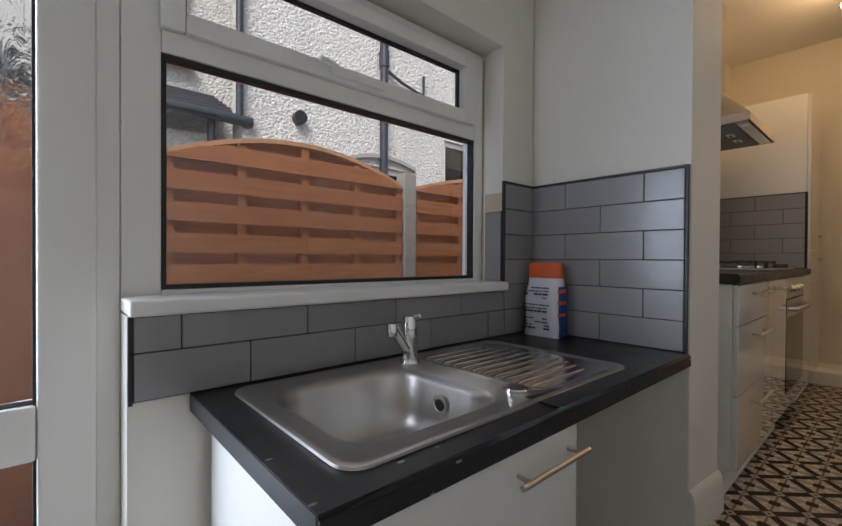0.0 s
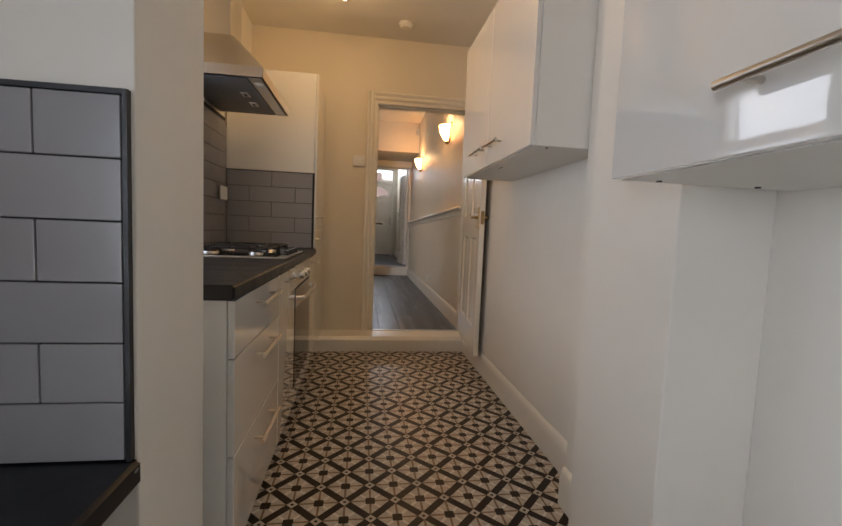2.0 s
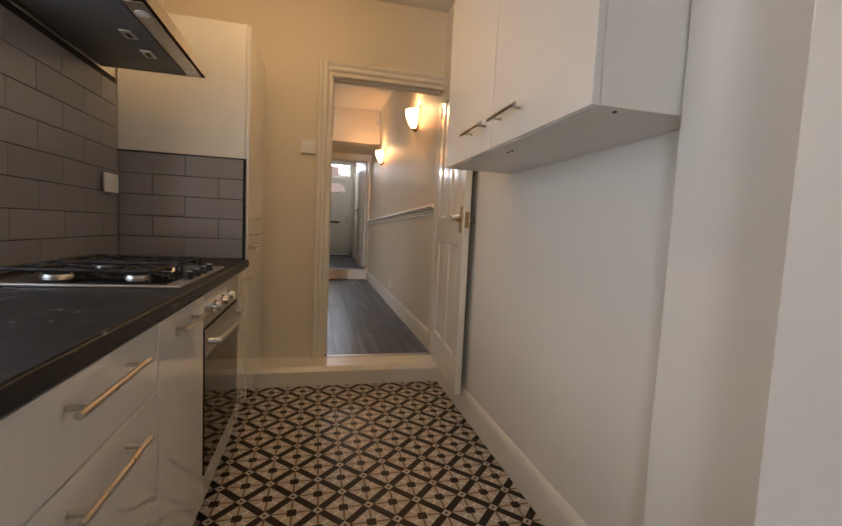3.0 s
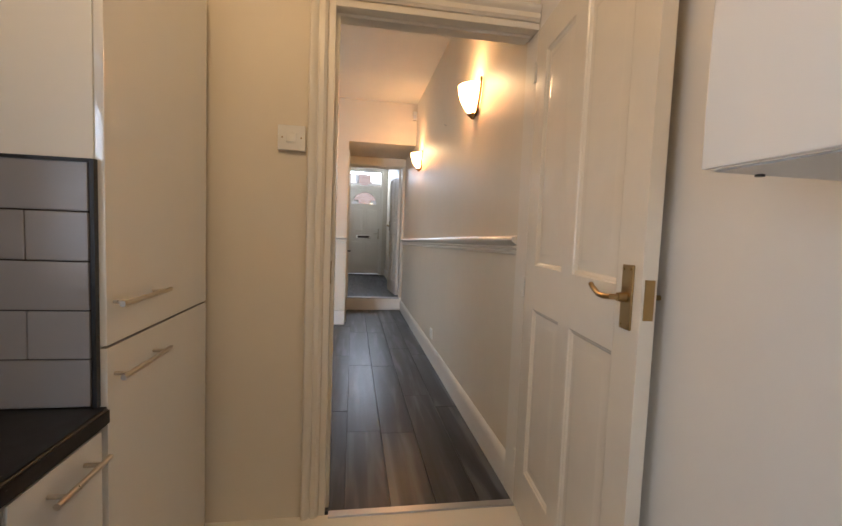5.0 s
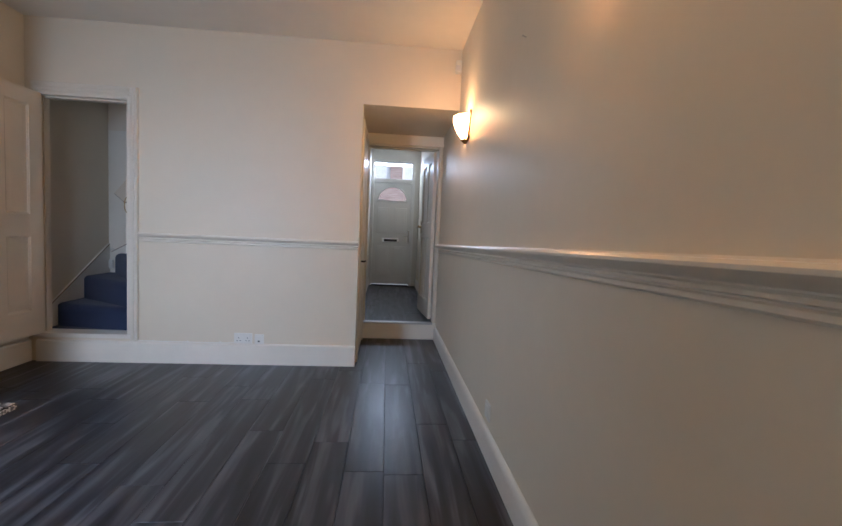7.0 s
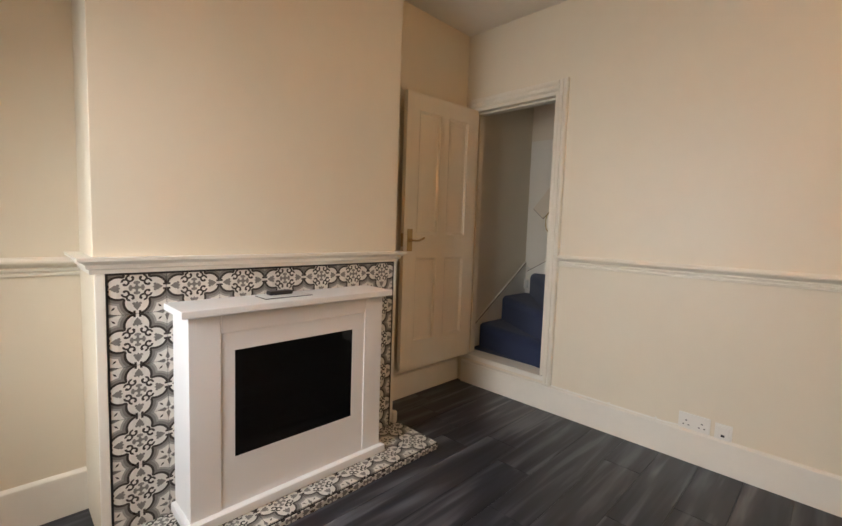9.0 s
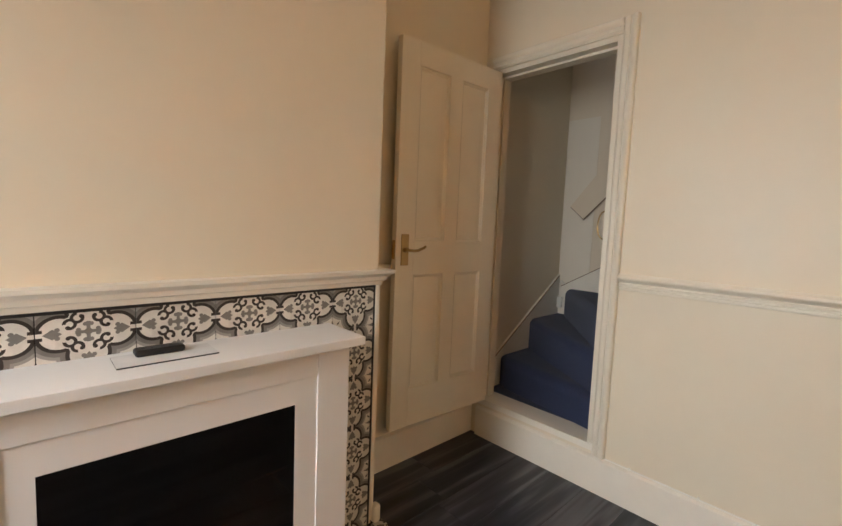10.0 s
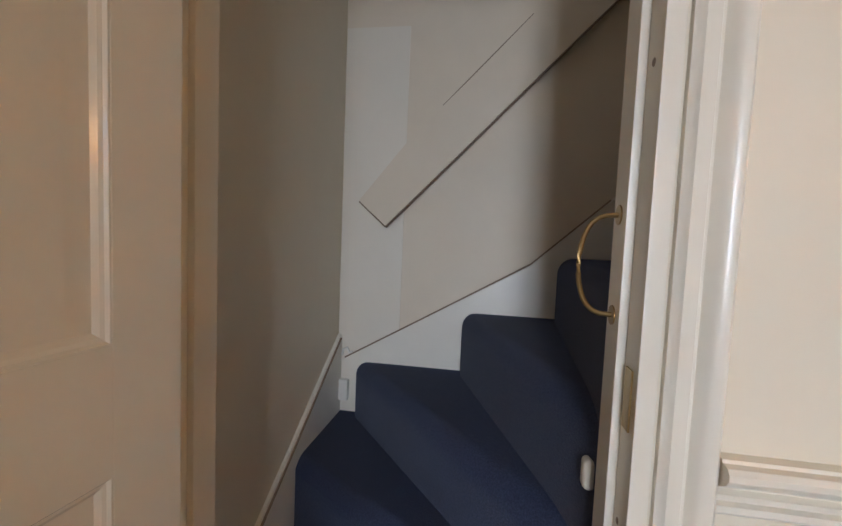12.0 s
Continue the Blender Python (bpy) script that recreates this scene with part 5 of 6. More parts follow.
bm = box(1.835, YE - 0.055, 2.90, 1.885, YE - 0.004, 3.00, bev=0.008)
u = thing("alarm_sensor", (1.86, YE - 0.03, 2.90), "small cream alarm detector in the corner near the ceiling", "alarm sensor")
part("casing", bm, PLASTIC, u)
part("lens", box(1.838, YE - 0.058, 2.915, 1.870, YE - 0.053, 2.955, bev=0.002), BAG, u)
u = thing("smoke_alarm", (1.27, 2.625, ZC - 0.035), "round cream smoke alarm on the kitchen ceiling", "smoke alarm")
bm = cyl(bmesh.new(), (1.27, 2.625, ZC), (1.27, 2.625, ZC - 0.02), 0.055, seg=32)
cyl(bm, (1.27, 2.625, ZC - 0.02), (1.27, 2.625, ZC - 0.035), 0.048, 0.036, seg=32)
u.location = (1.27, 2.625, ZC - 0.035)
part("casing", bm, PLASTIC, u)

# ---- lamps ----
def spot_bar():
    u = thing("ceiling_spotlight", (0.92, 1.76, ZC), "brushed steel ceiling spotlight bar with four lit spots", "ceiling light")
    zb = ZC - 0.045
    bm = tube(bmesh.new(), [(1.01, 1.44, zb), (0.94, 1.58, zb), (0.92, 1.75, zb), (0.85, 1.95, zb), (0.83, 2.16, zb)], 0.010, 10)
    cyl(bm, (0.92, 1.76, zb), (0.92, 1.76, ZC), 0.05, 0.055, seg=24)
    part("bar", bm, NICKEL, u, "satin steel bar and ceiling rose")
    heads = [((1.01, 1.46), (0.04, -0.10, -0.10)), ((0.92, 1.64), (-0.08, -0.06, -0.11)), ((0.88, 1.93), (-0.07, -0.09, -0.08)), ((0.83, 2.15), (-0.02, -0.08, -0.11))]
    for i, ((x, y), d) in enumerate(heads):
        a = Vector((x, y, zb - 0.025))
        d = Vector(d).normalized()
        bm = cyl(bmesh.new(), (x, y, zb), a, 0.006, seg=10)
        cyl(bm, a - d * 0.025, a + d * 0.05, 0.020, 0.028, seg=20)
        hd = part("spot_head", bm, NICKEL, u, "small steel spot")
        bm = cyl(bmesh.new(), a + d * 0.048, a + d * 0.058, 0.025, 0.018, seg=20)
        part("bulb", bm, LAMP_ON, hd, "lit halogen bulb")
        bulb("spot_light", a + d * 0.13, SPOTS, WARM, 0.03)
    return u


spot_bar()


def sconce(y, z):
    """A half-bowl glass shade in a brass cradle on the right-hand wall; z: its lower tip."""
    u = thing("wall_light", (XR - 0.001, y, z), "lit frosted glass wall light in a brass cradle", "wall light", "dining wall lights")
    x = XR
    bm = bmesh.new()
    rings = []
    for i in range(10):
        k = i / 9
        r = 0.020 + 0.092 * math.sin(k * math.pi / 2) ** 0.75
        zz = z + 0.020 + 0.165 * k
        dep = 0.030 + 0.075 * math.sin(k * math.pi / 2) ** 0.8
        rings.append([Vector((x - 0.012 - dep * math.sin(math.pi * j / 16), y - r * math.cos(math.pi * j / 16), zz)) for j in range(17)])
    vs = [[bm.verts.new(p) for p in r] for r in rings]
    for a, b in zip(vs, vs[1:]):
        for j in range(16):
            bm.faces.new((a[j], a[j + 1], b[j + 1], b[j]))
    bm.faces.new(vs[0])
    bmesh.ops.solidify(bm, geom=bm.faces[:], thickness=0.003)
    part("shade", bm, SHADE_ON, u, "glowing frosted glass shade")
    bm = bmesh.new()
    for dy in (-1, 1):
        pts = [(x - 0.012, y + dy * (0.022 + 0.094 * math.sin(k / 10 * math.pi / 2) ** 0.75), z + 0.012 + 0.185 * k / 10) for k in range(11)]
        tube(bm, pts, 0.008, 8)
        cyl(bm, (x - 0.012, y + dy * 0.117, z + 0.192), (x - 0.012, y + dy * 0.117, z + 0.21), 0.010, 0.006, seg=10)
    cyl(bm, (x - 0.03, y, z + 0.026), (x - 0.022, y, z - 0.006), 0.030, 0.008, seg=16)
    bx(bm, x - 0.010, y - 0.05, z + 0.02, x, y + 0.05, z + 0.15, 0.004)
    part("cradle", bm, BRASS, u, "brass cradle and back plate")
    bulb("wall_bulb", (x - 0.15, y, z + 0.225), SCONCE, WARM, 0.05)
    return u


sconce(3.84, 2.265)
sconce(5.97, 2.245)

# ---- fireplace ----
f = thing("electric_fireplace", (-1.08, 4.745, 0.46), "white painted fireplace surround with a black electric fire", "fireplace")
FXF, FB = -0.985, -1.172
bm = bmesh.new()
fz = 0.462
bx(bm, FB, 4.300, fz, FXF - 0.008, 5.185, 1.283)
part("carcass", bm, GLOSS, f)
WHITEF = painted("white_surround", (0.82, 0.81, 0.80), 0.35, (0.01, 0.02), 0.05)
bm = bmesh.new()
bx(bm, FB, 4.292, fz, FXF + 0.002, 4.405, 1.283, 0.003)
part("pilaster", bm, WHITEF, f)
part("pilaster", box(FB, 5.085, fz, FXF + 0.002, 5.195, 1.283, bev=0.003), WHITEF, f)
part("frieze", box(FB, 4.405, 1.205, FXF + 0.002, 5.085, 1.283, bev=0.003), WHITEF, f)
fi = FXF - 0.006
for y0, y1, z0, z1 in ((4.405, 4.458, fz, 1.205), (5.015, 5.085, fz, 1.205), (4.458, 5.015, 1.132, 1.205), (4.458, 5.015, fz, 0.700)):
    part("inset_panel", box(fi, y0, z0, fi + 0.004, y1, z1), WHITEF, f)
part("shelf", box(FB, 4.262, 1.283, -0.950, 5.232, 1.310, bev=0.003), WHITEF, f, "white mantel shelf")
part("base", box(FB, 4.275, 0.461, FXF + 0.03, 5.215, 0.500, bev=0.006), WHITEF, f)
part("screen", box(fi - 0.004, 4.458, 0.700, fi + 0.003, 5.015, 1.132, bev=0.001), SCREEN, f, "black glass fire screen")
rm = thing("remote_control", (-1.10, 4.70, 1.3141), "black remote control lying on a paper slip on the mantel shelf", "remote control")
bm = box(-1.125, 4.645, 1.3141, -1.083, 4.755, 1.332, bev=0.007, seg=3)
part("body", bm, BLACK, rm)
bm = bmesh.new()
for i in range(4):
    cyl(bm, (-1.104, 4.665 + i * 0.02, 1.3315), (-1.104, 4.665 + i * 0.02, 1.333), 0.005, seg=10)
part("button", bm, PIPE, rm)
lf = thing("leaflet", (-1.08, 4.71, 1.3101), "white leaflet with a dark back lying on the mantel shelf", "paper")
part("back_page", box(-1.13, 4.60, 1.3101, -1.028, 4.82, 1.3130), BLACK, lf)
part("front_page", box(-1.13, 4.60, 1.3130, -1.029, 4.82, 1.3140), PAPER_AND_PANE_GLARE, lf)

# raised hearth and its tiles
struct("hearth", box(-1.18, 4.0, ZD, -0.842, 5.497, 0.452), GROUT, "raised hearth faced with patterned tiles", "hearth")
hearth = bpy.data.objects["hearth"]
struct("chimney_tile_back", box(-1.181, 4.083, 0.453, -1.176, 5.427, 1.432), GROUT, "black, white and grey patterned tiled fireplace wall", "tiles")
back = bpy.data.objects["chimney_tile_back"]
TS = 0.194


def tile_mesh(a0, a1, b0, b1, t=0.007):
    return shade(mesh_of("tile", box(a0, b0, 0, a1, b1, t, bev=0.0012, seg=1), ENC))


def tiles_on(parent, origin, ua, va, ulen, vlen, ustart=0.0, vstart=0.0):
    """Patterned tiles on a rectangle; cut ones at its edges. ustart, vstart: how much of the first tile is cut off."""
    n = ua.cross(va)
    rot = Matrix((ua, va, n)).transposed().to_4x4()
    cache = {}
    i = 0
    u = -ustart
    while u < ulen - 0.01:
        v = -vstart
        while v < vlen - 0.01:
            a0, a1 = max(u, 0) - u, min(u + TS, ulen) - u
            b0, b1 = max(v, 0) - v, min(v + TS, vlen) - v
            key = tuple(round(k, 4) for k in (a0, a1, b0, b1))
            h = TS / 2
            if key not in cache:
                cache[key] = tile_mesh(a0 - h + 0.001, a1 - h - 0.001, b0 - h + 0.001, b1 - h - 0.001)
            ob = new("tile", cache[key])
            ob.matrix_world = Matrix.Translation(origin + ua * (u + h) + va * (v + h)) @ rot
            ob.parent = parent
            v += TS
        u += TS


Yv, Zv, Xv = Vector((0, 1, 0)), Vector((0, 0, 1)), Vector((1, 0, 0))
tiles_on(back, Vector((-1.176, 4.084, 0.454)), Yv, Zv, 1.342, 0.976, 0.005, 0.145)
tiles_on(hearth, Vector((-1.166, 4.002, 0.452)), Xv, Yv, 0.322, 1.494, 0.06, 0.06)
tiles_on(hearth, Vector((-0.842, 4.002, ZD + 0.001)), Yv, Zv, 1.494, 0.030, 0.06, 0.08)

# ---- stairs ----
PIV = Vector((-0.748, 6.542, 0))
stair = tagged(new("staircase"), "navy blue carpeted winder staircase", "stairs", "", "structure")
stair.location = (-1.1, 6.9, 0.62)
XL, YB = -1.498, 7.408


def hit_edge(ang):
    """Where a ray from the newel at that angle meets the left or back wall."""
    d = Vector((math.cos(ang), math.sin(ang), 0))
    best = 9
    if d.x < -1e-6:
        best = min(best, (XL - PIV.x) / d.x)
    if d.y > 1e-6:
        best = min(best, (YB - PIV.y) / d.y)
    return PIV + d * best


def ang_to(x, y):
    return math.atan2(y - PIV.y, x - PIV.x)


ANG = [ang_to(XL, 6.705), ang_to(XL, 7.04), ang_to(-1.43, YB), ang_to(-1.03, YB), ang_to(-0.70, YB)]
LEV = [0.838, 1.042, 1.240, 1.455, 1.670]
corner_ang = ang_to(XL, YB)
part("landing", box(XL, 6.535, 0.50, PIV.x, 6.90, 0.648, bev=0.006), CARPET, stair)
for i, (a, z) in enumerate(zip(ANG, LEV)):
    nxt = ANG[i + 1] if i + 1 < len(ANG) else None
    poly = [PIV + Vector((0, 0, 0))]
    p0 = hit_edge(a)
    poly.append(p0)
    if nxt is None:
        poly += [Vector((-0.45, YB, 0)), Vector((-0.45, 6.55, 0))]
    else:
        if a > corner_ang > nxt:
            poly.append(Vector((XL, YB, 0)))
        # run under the next tread
        q = hit_edge(nxt - 0.10 if nxt > 1.7 else nxt)
        poly.append(q)
    # a bulging, carpet-wrapped nosing
    d = (p0 - PIV).normalized()
    side = Vector((-d.y, d.x, 0))
    over = side * 0.014
    top_poly = [poly[0] + over * 0.4, poly[1] + over] + poly[2:]

    def prism(pts, z0, z1):
        bm = bmesh.new()
        lo = [bm.verts.new((p.x, p.y, z0)) for p in pts]
        hi = [bm.verts.new((p.x, p.y, z1)) for p in pts]
        bm.faces.new(hi)
        bm.faces.new(lo[::-1])
        for k in range(len(pts)):
            j = (k + 1) % len(pts)
            bm.faces.new((lo[k], lo[j], hi[j], hi[k]))
        bmesh.ops.recalc_face_normals(bm, faces=bm.faces[:])
        return bm, lo, hi

    bm, lo, hi = prism(top_poly, z - 0.26, z)
    es = [e for e in bm.edges if set(e.verts) in ({hi[0], hi[1]}, {lo[1], hi[1]})]
    bmesh.ops.bevel(bm, geom=es, offset=0.062, segments=7, affect="EDGES", profile=0.5)
    part("tread", bm, CARPET, stair)
for k in range(5):
    x = -0.45 + 0.235 * k
    part("tread", box(x - 0.02, 6.545, LEV[-1] + 0.215 * (k + 1) - 0.24, x + 0.26, YB, LEV[-1] + 0.215 * (k + 1), bev=0.02, seg=3), CARPET, stair)
part("newel", box(-0.735, 6.537, 0.62, -0.66, 6.60, 3.0, bev=0.006), WHITE_TRIM, stair)
# sloping string on the left wall and the back wall
bm = bmesh.new()
sweep(bm, [(XL, 6.535, 0.775), (XL, 7.40, 1.335)], [(0, -0.30), (0.016, -0.30), (0.016, 0), (0.010, 0.006), (0, 0.006)], (1, 0, 0))
part("string", bm, WHITE_TRIM, stair, "scuffed white painted stair string")
bm = sweep(bmesh.new(), [(XL, YB, 1.235), (-0.80, YB, 1.640), (-0.55, YB, 1.87), (0.5, YB, 2.83)], [(0, -0.42), (0.006, -0.42), (0.006, -0.004), (0.002, 0), (0, 0)], (0, -1, 0))
part("string", bm, WHITE_TRIM, stair, "white painted stair string")
bm = bmesh.new()
tube(bm, [(XL + 0.018, 6.54, 0.783), (XL + 0.018, 7.10, 1.143), (XL + 0.018, 7.385, 1.328)], 0.004, 6)
tube(bm, [(XL + 0.03, YB - 0.008, 1.252), (-1.2, YB - 0.008, 1.408), (-0.80, YB - 0.008, 1.643), (-0.55, YB - 0.008, 1.873)], 0.003, 6)
part("cable", bm, WOODRAW_AND_SHADE, stair, "old wooden bead along the string")
part("cable_box", box(XL + 0.005, YB - 0.03, 1.09, XL + 0.05, YB - 0.004, 1.17, bev=0.004), PLASTIC, stair)

# boxed rail board on the back wall
bm = bmesh.new()
rail = [(-1.322, 1.757), (-0.35, 2.747), (-0.35, 2.98), (-1.257, 2.051), (-1.424, 1.845)]
lo = [bm.verts.new((x, YB, z)) for x, z in rail]
hi = [bm.verts.new((x, YB - 0.034, z)) for x, z in rail]
bm.faces.new(hi)
for k in range(5):
    bm.faces.new((lo[k], lo[(k + 1) % 5], hi[(k + 1) % 5], hi[k]))
struct("trim_stair_board", bm, WALL_S, "painted sloping wall board above the stairs")
# thin dark tubes draw in the shadow line along the board's lower edges
bm = tube(bmesh.new(), [(-1.320, YB - 0.030, 1.752), (-0.35, YB - 0.030, 2.742)], 0.004, 6)
tube(bm, [(-1.424, YB - 0.030, 1.842), (-1.322, YB - 0.030, 1.753)], 0.003, 6)
struct("trim_stair_bead", bm, WOODRAW_AND_SHADE, "dark strip drawn for the shadow line under the stair board")
bm = tube(bmesh.new(), [(-1.13, YB - 0.032, 2.182), (-1.00, YB - 0.0335, 2.315), (-0.84, YB - 0.032, 2.479)], 0.0022, 6)
struct("trim_board_crack", bm, WOODRAW_AND_SHADE, "cracked dark joint along the stair board", "trim")
part("string_end", box(-0.777, 6.560, 1.335, -0.757, 6.590, 1.385, bev=0.009, seg=3), WHITE_TRIM, stair, "rounded white end of the stair string")
bm = tube(bmesh.new(), [(XL + 0.020, YB - 0.012, 1.262), (XL + 0.026, YB - 0.018, 1.285), (XL + 0.040, YB - 0.014, 1.292), (XL + 0.048, YB - 0.010, 1.272), (XL + 0.060, YB - 0.010, 1.276)], 0.0045, 8)
part("cable_clip", bm, PLASTIC, stair, "white cable looped through a clip")
# paler paint strip, cut off where the door head's shadow edge falls
struct("trim_pale_patch", box(XL + 0.001, YB - 0.002, 1.02, -1.262, YB + 0.001, 2.47), PATCH)
part("strike_plate", box(-0.7565, YE + 0.012, 1.49, -0.7535, YE + 0.036, 1.57), BRASS, bpy.data.objects["door_lining_stair"], "worn brass strike plate")
lining_stair = bpy.data.objects["door_lining_stair"]
for y, z, r in ((YE + 0.020, 2.07, 0.0045), (YE + 0.024, 1.955, 0.006), (YE + 0.030, 1.36, 0.005), (YE + 0.016, 1.02, 0.004)):
    part("nail_hole", cyl(bmesh.new(), (-0.7538, y, z), (-0.7552, y, z), r, r * 0.7, seg=9), WOODRAW_AND_SHADE, lining_stair, "dark hole in the paint")
part("latch_recess", box(-0.7555, YE + 0.020, 1.255, -0.7536, YE + 0.034, 1.325, bev=0.0006), WOODRAW_AND_SHADE, lining_stair, "bare wood recess of an old latch")
# grab handle on the inside of the stair jamb
gh = thing("grab_handle", (-0.785, YE + 0.10, 1.62), "brass pull handle on the stair door jamb", "handle")
bm = tube(bmesh.new(), [(-0.763 - 0.054 * math.sin(math.pi * k / 16) ** 0.55, YE + 0.075, 1.70 - 0.070 * math.cos(math.pi * k / 16)) for k in range(17)], 0.0036)
part("grip", bm, BRASS, gh)
for z in (1.630, 1.77):
    part("rose", cyl(bmesh.new(), (-0.762, YE + 0.075, z), (-0.769, YE + 0.075, z), 0.014, seg=14), BRASS, gh)

# ---- wall tiles ----
def metro(parent, origin, ua, va, n_rows, length, first, tw=0.300, th=0.100, gap=0.002):
    """Grey 300 x 100 tiles in running bond; first: how much of the first tile of even and odd rows shows."""
    n = ua.cross(va)
    rot = Matrix((ua, va, n)).transposed().to_4x4()
    cache = {}
    for r in range(n_rows):
        u, w = 0.0, first[r % 2]
        while u < length - 0.004:
            w = min(w, length - u)
            k = round(w, 4)
            if k not in cache:
                cache[k] = shade(mesh_of("tile", box(-w / 2 + gap / 2, -th / 2 + gap / 2, 0, w / 2 - gap / 2, th / 2 - gap / 2, 0.008, bev=0.0025, seg=2), TILE))
            ob = new("tile", cache[k])
            ob.matrix_world = Matrix.Translation(origin + ua * (u + w / 2) + va * (r * th + th / 2)) @ rot
            ob.parent = parent
            u += w
            w = tw


def backing(name, b, label=""):
    ob = struct(name, box(*b), GROUT, label, "tiles")
    return ob


ROW = 0.1015
b1 = backing("tiles_pier", (0.0, -0.004, ZS, 0.594, -0.0005, 1.512), "grey glazed brick-bond wall tiles with dark grout")
metro(b1, Vector((0.008, -0.004, ZS + 0.002)), Xv, Zv, 6, 0.584, (0.300, 0.156), th=ROW)
b2 = backing("tiles_window_side", (0.0005, -0.203, ZS, 0.004, -0.004, 1.512))
metro(b2, Vector((0.004, -0.203, ZS + 0.002)), Yv, Zv, 6, 0.192, (0.19, 0.19), th=ROW)
b3 = backing("tiles_under_window", (0.0005, -1.447, ZS, 0.004, -0.2035, 1.081))
metro(b3, Vector((0.004, -1.446, ZS + 0.002)), Yv, Zv, 1, 1.242, (0.24, 0.15), th=ROW)
metro(b3, Vector((0.004, -1.446, ZS + 0.002 + ROW)), Yv, Zv, 1, 1.242, (0.09, 0.30), th=0.077)
b4 = backing("tiles_window_reveal", (XW + 0.052, -0.2075, 1.118, -0.001, -0.2055, 1.40))
metro(b4, Vector((-0.085, -0.2075, 1.118)), Xv, Zv, 1, 0.082, (0.082, 0.082), th=0.28)
bm = bmesh.new()
bx(bm, 0.594, -0.013, ZS, 0.6015, 0.0, 1.520)
bx(bm, 0.012, -0.013, 1.5115, 0.594, 0.0, 1.520)
bx(bm, 0.0, -0.203, 1.5115, 0.013, -0.013, 1.520)
bx(bm, 0.0, -0.2105, 1.118, 0.013, -0.203, 1.520)
bx(bm, 0.0, -1.4545, 0.897, 0.013, -1.447, 1.081)
struct("trim_tile_edge", bm, BLACK, "black plastic tile edging")
b5 = backing("tiles_galley_wall", (0.0605, 1.392, ZW, 0.064, 2.248, 2.0))
metro(b5, Vector((0.064, 1.393, ZW + 0.002)), Yv, Zv, 8, 0.853, (0.253, 0.103), th=ROW)
# the tiles on the side of the tall unit face the camera
b6 = backing("tiles_tall_unit", (0.073, 2.2455, ZW, 0.640, 2.2495, 1.665))
metro(b6, Vector((0.076, 2.2455, ZW + 0.002)), Xv, Zv, 5, 0.560, (0.29, 0.145), th=ROW)
bm = bmesh.new()
bx(bm, 0.640, 2.236, ZW, 0.648, 2.2495, 1.672)
bx(bm, 0.073, 2.236, 1.665, 0.640, 2.2495, 1.672)
bx(bm, 0.0605, 1.383, ZW, 0.073, 1.391, 2.0)
struct("trim_tile_edge_galley", bm, BLACK)
b7 = backing("tiles_galley_reveal", (-0.06, 1.379, 1.246, 0.059, 1.3845, 2.0))
metro(b7, Vector((-0.058, 1.379, 1.248)), Xv, Zv, 7, 0.116, (0.116, 0.116), th=ROW)
b8 = backing("tiles_galley_low", (0.0605, 0.35, ZW, 0.064, 1.391, 1.216))
metro(b8, Vector((0.064, 0.351, ZW + 0.001)), Yv, Zv, 1, 1.04, (0.30, 0.15), th=0.057)

# ---- outdoors ----
struct("ground", box(-60, -60, -0.30, 60, 80, -0.20), PAVE, "", "ground")
fn = thing("fence", (-1.2, -0.7, -0.2), "brown stained arched-top timber fence panels between concrete posts", "fence")


def fence_panel(y0, y1, x, zs, arch):
    ym, hw = (y0 + y1) / 2, (y1 - y0) / 2

    def top(y):
        return zs + arch * (1 - ((y - ym) / hw) ** 2)

    pitch, bh, k, z = 0.148, 0.092, 0, -0.10
    while z < zs + arch:
        for lay, (dz, xo) in enumerate(((0.0, 0.030), (0.074, -0.030))):
            za, zb = z + dz, z + dz + bh
            if za > zs + arch - 0.03:
                continue
            n = 10
            ys = [y0 + (y1 - y0) * i / n for i in range(n + 1)]
            cols = [(y, min(zb, top(y) - 0.004)) for y in ys]
            cols = [(y, t) for y, t in cols if t > za + 0.006]
            if len(cols) < 2:
                continue
            bm = bmesh.new()
            xa, xb = x + xo - 0.007, x + xo + 0.007
            q = [[bm.verts.new(p) for p in ((xa, y, za), (xb, y, za), (xb, y, t), (xa, y, t))] for y, t in cols]
            for a, b in zip(q, q[1:]):
                for i in range(4):
                    bm.faces.new((a[i], a[(i + 1) % 4], b[(i + 1) % 4], b[i]))
            bm.faces.new(q[0])
            bm.faces.new(q[-1][::-1])
            part("board", bm, FENCE, fn)
        z += pitch
    for y in (y0 + 0.02, y0 + hw * 0.5, ym, y0 + hw * 1.5, y1 - 0.02):
        part("batten", box(x - 0.022, y - 0.022, -0.10, x + 0.022, y + 0.022, top(max(y0, min(y1, y))) - 0.012), FENCE, fn)
    bm = sweep(bmesh.new(), [(x, y0 + (y1 - y0) * i / 16, top(y0 + (y1 - y0) * i / 16)) for i in range(17)], [(-0.03, -0.008), (0.03, -0.008), (0.03, 0.016), (-0.03, 0.016)], (1, 0, 0))
    part("capping", bm, FENCE_CAP, fn, "lighter curved timber capping")


fence_panel(-1.180, 0.215, -1.2, 1.688, 0.152)
fence_panel(0.335, 2.17, -1.2, 1.690, 0.150)
fence_panel(-2.690, -1.295, -1.2, 1.680, 0.152)
